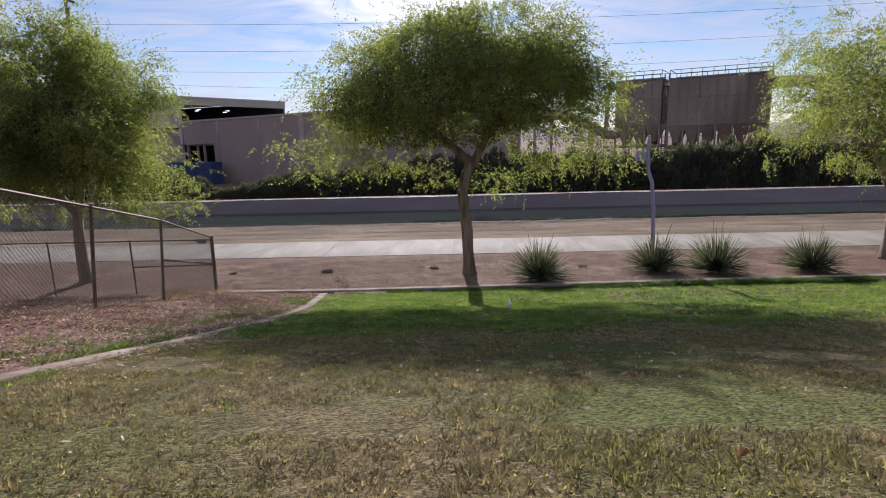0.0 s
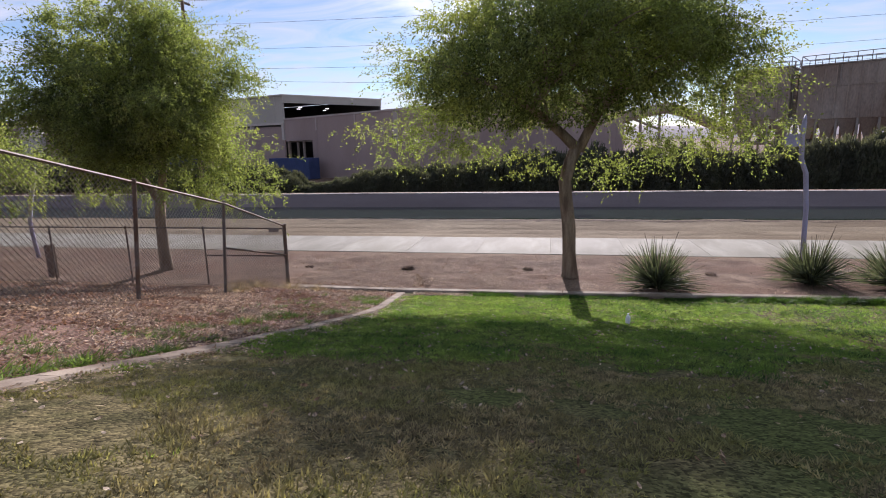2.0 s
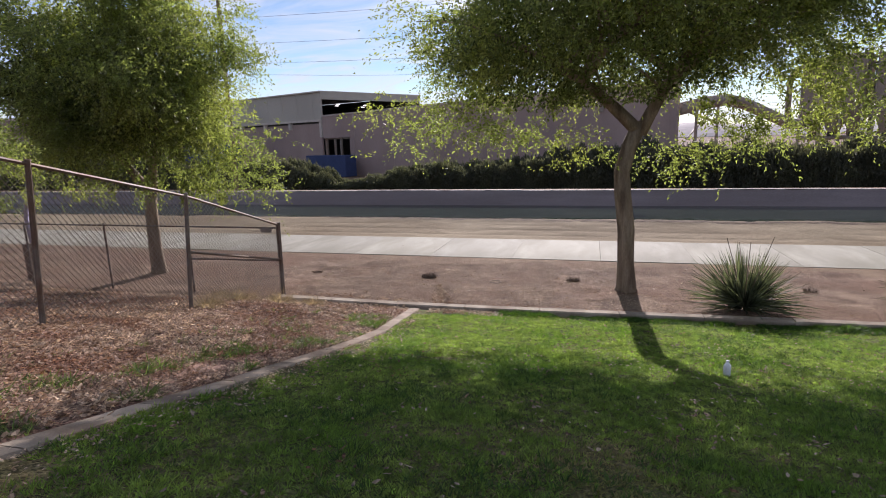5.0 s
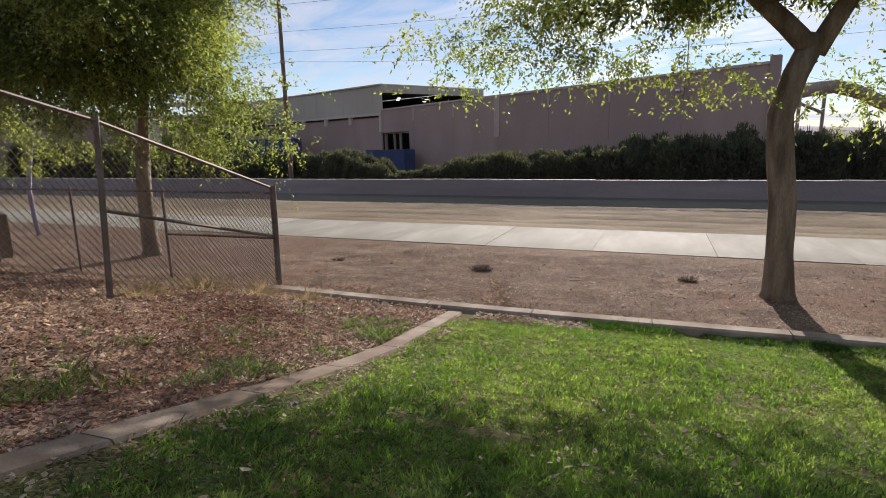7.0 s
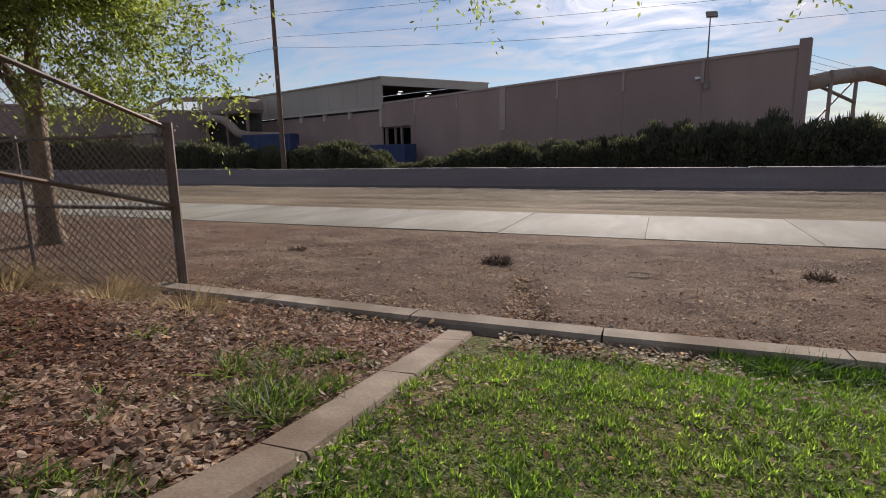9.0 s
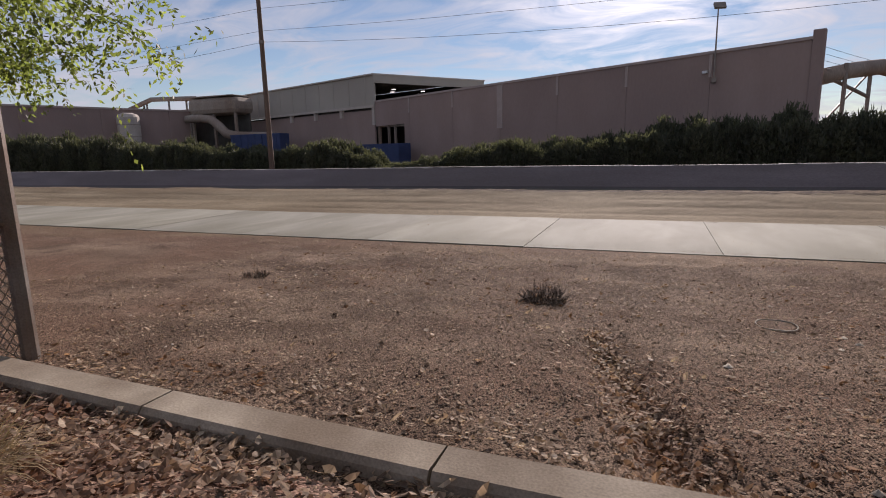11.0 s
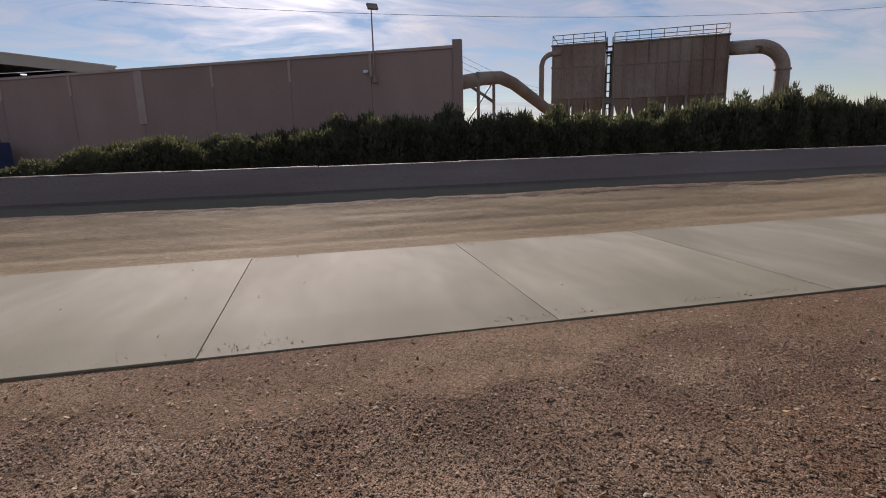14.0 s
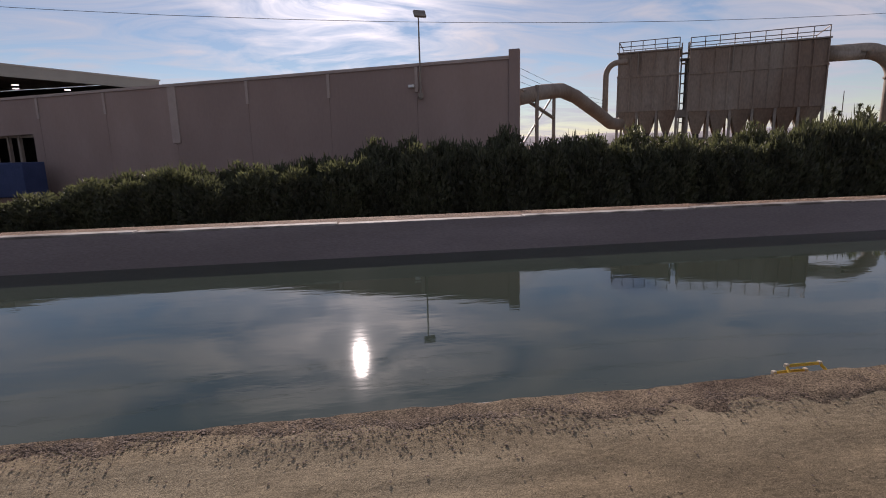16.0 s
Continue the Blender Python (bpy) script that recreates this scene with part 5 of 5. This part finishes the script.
part("rim", tubed([(0.15 * math.cos(a), 0.15 * math.sin(a), 0.003 * math.sin(a * 3) + 0.008) for a in [2 * math.pi * k / 20 for k in range(21)]], 0.006, 6), PALESTONE, ring)
part("lid", tubed([(0, 0, -0.03), (0, 0, 0.007)], 0.13, 20), DIRT, ring)

cup = thing("plastic_bottle", (0.03, 13.87, float(ground_z(0.03, 13.87)) + 0.01), "clear white plastic bottle lying on the lawn", "bottle")
part("body", tubed([(0, 0, 0), (0, 0, 0.02), (0, 0, 0.13), (0, 0, 0.17)], [0.036, 0.042, 0.042, 0.016], 14), WHITE, cup, smooth=True)
part("cap", tubed([(0, 0, 0.17), (0, 0, 0.195)], 0.018, 12), WHITE, cup)


def ladder():
    b = thing("canal_ladder", (-0.3, 31.6, -0.05), "yellow steel safety ladder rails at the canal edge", "ladder")
    for x0, x1, y, z in ((-0.12, 0.29, 0.13, 0.08), (-0.26, 0.13, 0.14, 0.005)):
        rail = part("handrail", tubed([(x0 - 0.05, -0.02, z - 0.2), (x0 - 0.03, 0.03, z - 0.06), (x0, y, z), (x0 + 0.02, y + 0.005, z + 0.002)], 0.017, 8), YELLOW, b)
        part("crossbar", tubed([(x0, y, z), (x1, y, z)], 0.019, 8), YELLOW, rail)
        part("leg", tubed([(x1, y, z), (x1 + 0.02, 0.04, z - 0.06), (x1 + 0.03, -0.02, z - 0.2)], 0.017, 8), YELLOW, rail)
        for x in (x0, x1):
            part("end_cap", boxed((x - 0.022, y - 0.022, z - 0.02), (x + 0.022, y + 0.022, z + 0.024), 0.006), PALESTONE, rail, "pale worn corner fitting")
    for y, z in ((0.2, -0.3), (0.38, -0.51)):
        part("rung", tubed([(-0.25, y, z), (0.25, y, z)], 0.018, 8), YELLOW, b)
    part("edge_stripe", boxed((0.2, -0.09, -0.02), (0.64, 0.0, 0.016), 0.004), YELLOW, b, "worn yellow paint stripe")


ladder()


# ---- ground cover ----
def stuff(name, mesh, label, category):
    return tagged(part(name, mesh, None), label, category, kind="stuff")


def lawn_points(n, x0, x1, y0, y1, rng):
    x, y = rng.uniform(x0, x1, n), rng.uniform(y0, y1, n)
    ok = (x > branch_x(y) + 0.12) & (y < np.interp(x, [p[0] for p in KERB_LINE], [p[1] for p in KERB_LINE]) - 0.13)
    ok &= ~((x < -4.45 + 0.5 * vnoise(x, y, 0.5, 64)) & (y > 17.35 + 0.4 * vnoise(x, y, 0.4, 65)))
    return x[ok], y[ok]


def grass_blades(x, y, rng, h0, h1, w, mat, name, blades=8, upright=None):
    """Little tufts of splayed pointed blades that share their root."""
    n = len(x)
    C = np.c_[x, y, ground_z(x, y) - 0.003]
    h = rng.uniform(h0, h1, n) * (0.35 + 0.9 * vnoise(x, y, 0.2, 61) + 0.5 * vnoise(x, y, 0.6, 62))
    big = np.where(x > 3, 1.25, 1.0)
    if upright is not None:
        h = h * (1 + 0.08 * upright)
    V, F = [C], []
    for k in range(blades):
        az = rng.uniform(0, 2 * np.pi, n)
        lean = rng.uniform(0.3, 2.1, n)
        if upright is not None:
            lean = lean * (1 - 0.1 * upright)
        D = np.c_[np.cos(az) * lean, np.sin(az) * lean, np.ones(n)]
        D *= (h * rng.uniform(0.6, 1.3, n) / np.sqrt(1 + 0.15 * lean ** 2) * big)[:, None]
        S = np.c_[-np.sin(az), np.cos(az), az * 0] * (w * rng.uniform(0.7, 1.3, n) * big)[:, None]
        root = C + np.c_[np.cos(az), np.sin(az), az * 0] * 0.006
        V += [root + D * 0.4 + S, root + D + np.array([0, 0, -0.08]) * (lean * h)[:, None]]
        F.append(np.c_[np.arange(n), n * (1 + 2 * k) + np.arange(n), n * (2 + 2 * k) + np.arange(n)])
    V, F = np.concatenate(V), np.concatenate(F)
    me = bpy.data.meshes.new(name)
    me.vertices.add(len(V))
    me.vertices.foreach_set("co", V.astype(np.float32).ravel())
    me.loops.add(len(F) * 3)
    me.loops.foreach_set("vertex_index", F.astype(np.int32).ravel())
    me.polygons.add(len(F))
    me.polygons.foreach_set("loop_start", np.arange(0, len(F) * 3, 3, dtype=np.int32))
    me.update(calc_edges=True)
    me.materials.append(mat)
    return me


def dryness(x, y):
    d = 0.75 * vnoise(x, y, 1.5, 21) + 0.45 * vnoise(x, y, 0.5, 22)
    return d + 0.50 * step(9.5, 5.6, y) + 0.3 * step(-0.5, 2.0, x) * step(11, 8.5, y) - 0.42 * step(7.5, 12.0, y) + 0.02 + 0.14 * step(9.5, 8, y)


rg = np.random.default_rng(33)
xa, ya = lawn_points(150000, -5, 3, 2.4, 18.5, rg)
xb, yb = lawn_points(62000, 3, 20, 4, 19.0, rg)
xc, yc = lawn_points(6000, -5, 20, -6, 4, rg)
gx, gy = np.r_[xa, xb, xc], np.r_[ya, yb, yc]
dry = dryness(gx, gy) > 0.62 + rg.normal(0, 0.09, len(gx))
bare = (0.7 * vnoise(gx, gy, 0.9, 51) + 0.3 * vnoise(gx, gy, 0.3, 52) > 0.63 - 0.07 * step(0, 2, gx) * step(10, 8, gy) + 0.23 * step(7, 11, gy))
edge = branch_x(gy) + 0.13 + 0.34 * np.clip(vnoise(gx, gy, 0.5, 54) * 1.7 - 0.4, 0, 1) * step(8, 12, gy)
bare |= (gx < edge) | ((gx < -3.5) & (gy > 17.75 + 0.35 * vnoise(gx, gy, 0.3, 55)))
green, tan = ~dry & ~bare, dry & ~bare
# a taller fringe against the straight kerb
ex_ = rg.uniform(-3.4, 12, 8000)
ey_ = np.interp(ex_, [p[0] for p in KERB_LINE], [p[1] for p in KERB_LINE]) - 0.13 - np.abs(rg.normal(0, 0.13, 8000))
ok = vnoise(ex_, ey_ * 0, 0.7, 63) > 0.16
fy2 = rg.uniform(4, 17.3, 1500)
fx2 = branch_x(fy2) + 0.13 + np.abs(rg.normal(0, 0.08, 1500))
ok2_ = vnoise(fx2, fy2, 0.45, 66) > 0.6
stuff("kerb_grass", grass_blades(fx2[ok2_], fy2[ok2_], rg, 0.022, 0.045, 0.006, GRASS, "kerb_grass"), "ragged grass creeping up to the mowing kerb", "grass")
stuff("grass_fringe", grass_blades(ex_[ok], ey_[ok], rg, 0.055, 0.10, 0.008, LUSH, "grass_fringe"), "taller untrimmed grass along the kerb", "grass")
stuff("grass", grass_blades(gx[green], gy[green], rg, 0.018, 0.038, 0.0058, GRASS, "grass", 8, step(8.5, 12.5, gy[green])), "short green lawn grass", "grass")
stuff("dry_grass", grass_blades(gx[tan], gy[tan], rg, 0.013, 0.030, 0.0062, DRYGRASS, "dry_grass", 7), "short dry tan lawn grass", "grass")

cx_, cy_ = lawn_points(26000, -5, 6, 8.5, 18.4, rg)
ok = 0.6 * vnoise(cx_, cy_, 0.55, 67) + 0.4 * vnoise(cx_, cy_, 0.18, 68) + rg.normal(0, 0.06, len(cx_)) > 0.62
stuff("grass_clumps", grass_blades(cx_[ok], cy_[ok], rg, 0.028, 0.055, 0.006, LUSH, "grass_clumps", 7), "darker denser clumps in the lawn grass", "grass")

# weeds beside the mowing kerb
wy = rg.uniform(6, 16.8, 5000)
wx = branch_x(wy) - 0.16 - np.abs(rg.normal(0, 0.75, 5000))
ok = vnoise(wx, wy, 0.5, 31) + rg.normal(0, 0.06, 5000) > 0.55
stuff("weeds", grass_blades(wx[ok], wy[ok], rg, 0.045, 0.10, 0.007, WEED, "weeds"), "green weeds creeping into the gravel", "weeds")


def dead_leaves(x, y, rng, size, lift=0.012):
    """Small curled pointed leaves, each of four triangles."""
    n = len(x)
    P = np.c_[x, y, ground_z(x, y) + lift * rng.uniform(0.3, 1.3, n)]
    az = rng.uniform(0, 2 * np.pi, n)
    D = np.c_[np.cos(az), np.sin(az), rng.normal(0, 0.25, n)]
    S = np.c_[-np.sin(az), np.cos(az), rng.normal(0, 0.35, n)]
    L, W = (size * rng.uniform(0.5, 1.4, n))[:, None], (size * 0.42 * rng.uniform(0.6, 1.4, n))[:, None]
    U = np.array([0, 0, 1.0]) * (L * rng.uniform(-0.05, 0.3, n)[:, None])
    a, t = P + U * 0.6, P + D * L + U * rng.uniform(0, 1, n)[:, None]
    m, q = P + D * L * 0.33, P + D * L * 0.7
    b, c, d, e = m + S * W / 2 + U * 0.5, q + S * W * 0.4 + U * 0.7, q - S * W * 0.4 + U * 0.2, m - S * W / 2
    return np.stack([np.stack(v, 1) for v in ((a, b, e), (b, c, e), (c, d, e), (c, t, d))], 1).reshape(-1, 3)


lx, ly = rg.uniform(-17, -5.0, 46000), rg.uniform(6.0, 18.15, 46000)
ok = (lx < branch_x(ly) - 0.14) & (vnoise(lx, ly, 1.4, 41) + 0.5 * rg.uniform(0, 1, 46000) > 0.5)
lx2, ly2 = rg.uniform(-11, -5.0, 60000), rg.uniform(9.5, 18.2, 60000)
ok3 = (lx2 < branch_x(ly2) - 0.14) & (vnoise(lx2, ly2, 0.8, 42) * 0.7 + 0.3 * vnoise(lx2, ly2, 0.25, 43) + 0.35 * rg.uniform(0, 1, 60000) > 0.52)
ok3 &= ~((lx2 > -6.4) & (ly2 > 16.2) & (rg.uniform(0, 1, 60000) < 0.6))
gxl, gyl = rg.normal(0, 0.11, 2800), 18.42 + 2.2 * rg.uniform(0, 1, 2800) ** 1.5
gxl = gxl * (1.25 - 0.38 * (gyl - 18.5)) - 4.94 - 0.27 * (gyl - 18.9)
kx, ky = rg.uniform(-9, 3, 1300), 18.5 + np.abs(rg.normal(0, 0.22, 1300))
dx_, dy_ = rg.uniform(-12, 5, 9000), rg.uniform(18.6, 24.6, 9000)
ok2 = vnoise(dx_, dy_, 0.9, 71) * 0.7 + vnoise(dx_, dy_, 0.3, 72) * 0.3 + rg.uniform(-0.15, 0.15, 9000) > 0.6
dx_, dy_ = dx_[ok2], dy_[ok2]
nx_, ny_ = rg.uniform(-4.9, 9, 3200), rg.uniform(2, 18, 3200)
nc = np.repeat(rg.uniform((-4.6, 10.5), (3, 17.6), (90, 2)), 9, 0)
nc = nc + rg.normal(0, 0.11, nc.shape)
near_l = np.abs(rg.normal(0, 0.2, 1500))
mx_, my_ = branch_x(np.linspace(6, 17.5, 1500)) + 0.14 + near_l, np.linspace(6, 17.5, 1500)
cc = rg.uniform((-12, 18.8), (4, 24.3), (34, 2))
cc = np.r_[cc, [(-5.75, 21.5), (-2.3, 21.7), (-9.6, 21.6), (-1.7, 21.5), (-1.2, 20.4)]]
cl = np.repeat(cc, 45, 0) + rg.normal(0, 1, (len(cc) * 45, 2)) * np.array([0.42, 0.2])
cl = cl[(cl[:, 1] > 18.5) & (cl[:, 1] < 24.6)]
bed_litter = [dead_leaves(lx2[ok3], ly2[ok3], rg, 0.055, 0.022), dead_leaves(lx[ok][::2], ly[ok][::2], rg, 0.066, 0.018)]
stuff("leaf_litter", polys_mesh("leaf_litter", np.concatenate(bed_litter), 3, BROWNLEAF), "thick brown leaf litter over the gravel bed", "dead leaves")
litter = [dead_leaves(lx[ok][1::2], ly[ok][1::2], rg, 0.06, 0.03), dead_leaves(cl[:, 0], cl[:, 1], rg, 0.036, 0.012), dead_leaves(gxl[::2], gyl[::2], rg, 0.05, 0.03), dead_leaves(kx, ky, rg, 0.05, 0.02), dead_leaves(dx_, dy_, rg, 0.04), dead_leaves(rg.uniform(-12, 4, 15000), rg.uniform(18.5, 24.7, 15000), rg, 0.017, 0.008), dead_leaves(nx_, ny_, rg, 0.042, 0.07), dead_leaves(nc[:, 0], nc[:, 1], rg, 0.042, 0.06), dead_leaves(mx_, my_, rg, 0.038, 0.03), dead_leaves(rg.uniform(-9.5, 1, 420), rg.uniform(18.5, 22.6, 420), rg, 0.062, 0.016), dead_leaves(rg.uniform(-4.95, -3.3, 900), rg.uniform(17.6, 18.17, 900), rg, 0.05, 0.045)]
stuff("dead_leaves", polys_mesh("dead_leaves", np.concatenate(litter), 3, DEADLEAF), "scattered curled dead brown leaves", "dead leaves")


def pebbles(x, y, z, r, rng, name, mat, flat=0.6):
    n = len(x)
    C = np.c_[x, y, z]
    k = r[:, None] * rng.uniform(0.6, 1.3, (n, 3)) * np.array([1, 1, flat])
    ax = [C + k[:, [0]] * (1, 0, 0), C + k[:, [1]] * (0, 1, 0), C - k[:, [0]] * (1, 0, 0), C - k[:, [1]] * (0, 1, 0)]
    top = C + k[:, [2]] * (0, 0, 1) + rng.normal(0, 0.25, (n, 3)) * k
    V = np.stack([ax[0], ax[1], ax[2], ax[3], top], 1).reshape(-1, 3)
    F = np.array([[0, 1, 4], [1, 2, 4], [2, 3, 4], [3, 0, 4]])
    idx = (np.arange(n)[:, None, None] * 5 + F[None]).reshape(-1, 3)
    me = bpy.data.meshes.new(name)
    me.vertices.add(len(V))
    me.vertices.foreach_set("co", V.astype(np.float32).ravel())
    me.loops.add(len(idx) * 3)
    me.loops.foreach_set("vertex_index", idx.astype(np.int32).ravel())
    me.polygons.add(len(idx))
    me.polygons.foreach_set("loop_start", np.arange(0, len(idx) * 3, 3, dtype=np.int32))
    me.update(calc_edges=True)
    me.validate()
    me.materials.append(mat)
    return me


px, py = rg.uniform(-12, 4, 100000), rg.uniform(18.45, 24.7, 100000)
keep = vnoise(px, py, 0.8, 75) * 0.6 + vnoise(px, py, 0.25, 76) * 0.4 + rg.uniform(-0.25, 0.25, 100000) > 0.47
px, py = px[keep], py[keep]
px, py = np.r_[px, rg.uniform(-9.2, -2.4, 90000)], np.r_[py, rg.uniform(18.42, 23.9, 90000)]
qx, qy = rg.uniform(-16, -5.3, 9000), rg.uniform(7, 18.1, 9000)
ex, ey = rg.uniform(-14, 8, 60000), 31.5 - np.abs(rg.normal(0, 0.27, 60000))
keep = vnoise(ex, ey, 0.5, 73) * 0.6 + 0.5 * step(-7, -3, ex) * vnoise(ex, ey, 1.4, 74) + rg.uniform(-0.2, 0.2, 60000) > 0.3
ex, ey = ex[keep], ey[keep]
fx_, fy_ = rg.uniform(-14, 8, 6000), rg.uniform(28.4, 31.3, 6000)
hx_, hy_ = rg.uniform(-14, 8, 1600), rg.uniform(28.5, 31.3, 1600)
ex, ey = np.r_[ex, hx_], np.r_[ey, hy_]
ok = qx < branch_x(qy) - 0.15
X = np.r_[px, qx[ok], fx_]
Y = np.r_[py, qy[ok], fy_]
R = np.r_[0.003 + 0.009 * rg.uniform(0, 1, len(px)) ** 3, rg.uniform(0.010, 0.024, ok.sum()), 0.003 + 0.008 * rg.uniform(0, 1, len(fx_)) ** 3]
stuff("gravel", pebbles(X, Y, ground_z(X, Y) + 0.004, R, rg, "gravel", PEBBLE), "loose reddish gravel on the dirt", "gravel")
stuff("bank_gravel", pebbles(ex, ey, ground_z(ex, np.minimum(ey, 31.45)) - np.maximum(ey - 31.44, 0) + 0.014, 0.003 + 0.013 * rg.uniform(0, 1, len(ex)) ** 2.5, rg, "bank_gravel", PEBBLEDARK, 0.38), "dark loose gravel along the canal edge", "gravel")
kx_, ky_ = rg.uniform(-11, 3, 1500), rg.uniform(18.6, 24.5, 1500)
stuff("dirt_clods", pebbles(kx_, ky_, ground_z(kx_, ky_) + 0.003, 0.007 + 0.02 * rg.uniform(0, 1, 1500) ** 2.5, rg, "dirt_clods", DIRT, 0.7), "small dry clods lying on the dirt", "clods")
sx, sy = rg.uniform(-11, 3, 130), rg.uniform(18.7, 24.6, 130)
stuff("pale_stones", pebbles(sx, sy, ground_z(sx, sy) + 0.004, 0.009 + 0.02 * rg.uniform(0, 1, 130) ** 2, rg, "pale_stones", PALESTONE, 0.8), "a few pale stones lying on the dirt", "stones")
bx_, by_ = rg.uniform(-14, 8, 4500), rg.uniform(28.45, 31.2, 4500)
keep = vnoise(bx_, by_ * 2, 0.9, 79) + rg.uniform(-0.3, 0.3, 4500) > 0.5
bx_, by_ = bx_[keep], by_[keep]
stuff("bank_clods", pebbles(bx_, by_, ground_z(bx_, by_) + 0.006, 0.005 + 0.015 * rg.uniform(0, 1, len(bx_)) ** 3, rg, "bank_clods", BANK, 0.35), "dry tan dirt clods on the canal track", "clods")
tx, ty = rg.uniform(-12, 4, 70), rg.uniform(24.9, 28.2, 70)
crumbs = dead_leaves(tx, ty, rg, 0.03)
crumbs[:, 2] += -0.31 - np.repeat(crumbs[:, 2].reshape(-1, 12).min(1), 12)
gx_ = rg.uniform(-13, 5, 2600)
gy_ = np.where(rg.uniform(0, 1, 2600) < 0.6, 24.81 + np.abs(rg.normal(0, 0.07, 2600)), 28.25 - np.abs(rg.normal(0, 0.09, 2600)))
ok = vnoise(gx_, gx_ * 0, 0.6, 78) > 0.42
stuff("path_grit", pebbles(gx_[ok], gy_[ok], np.full(ok.sum(), -0.313), 0.003 + 0.008 * rg.uniform(0, 1, ok.sum()) ** 2, rg, "path_grit", PEBBLE), "loose grit spilled on the path edges", "gravel")
stuff("path_litter", polys_mesh("path_litter", crumbs, 3, DEADLEAF), "a few dead leaf crumbs on the path", "dead leaves")
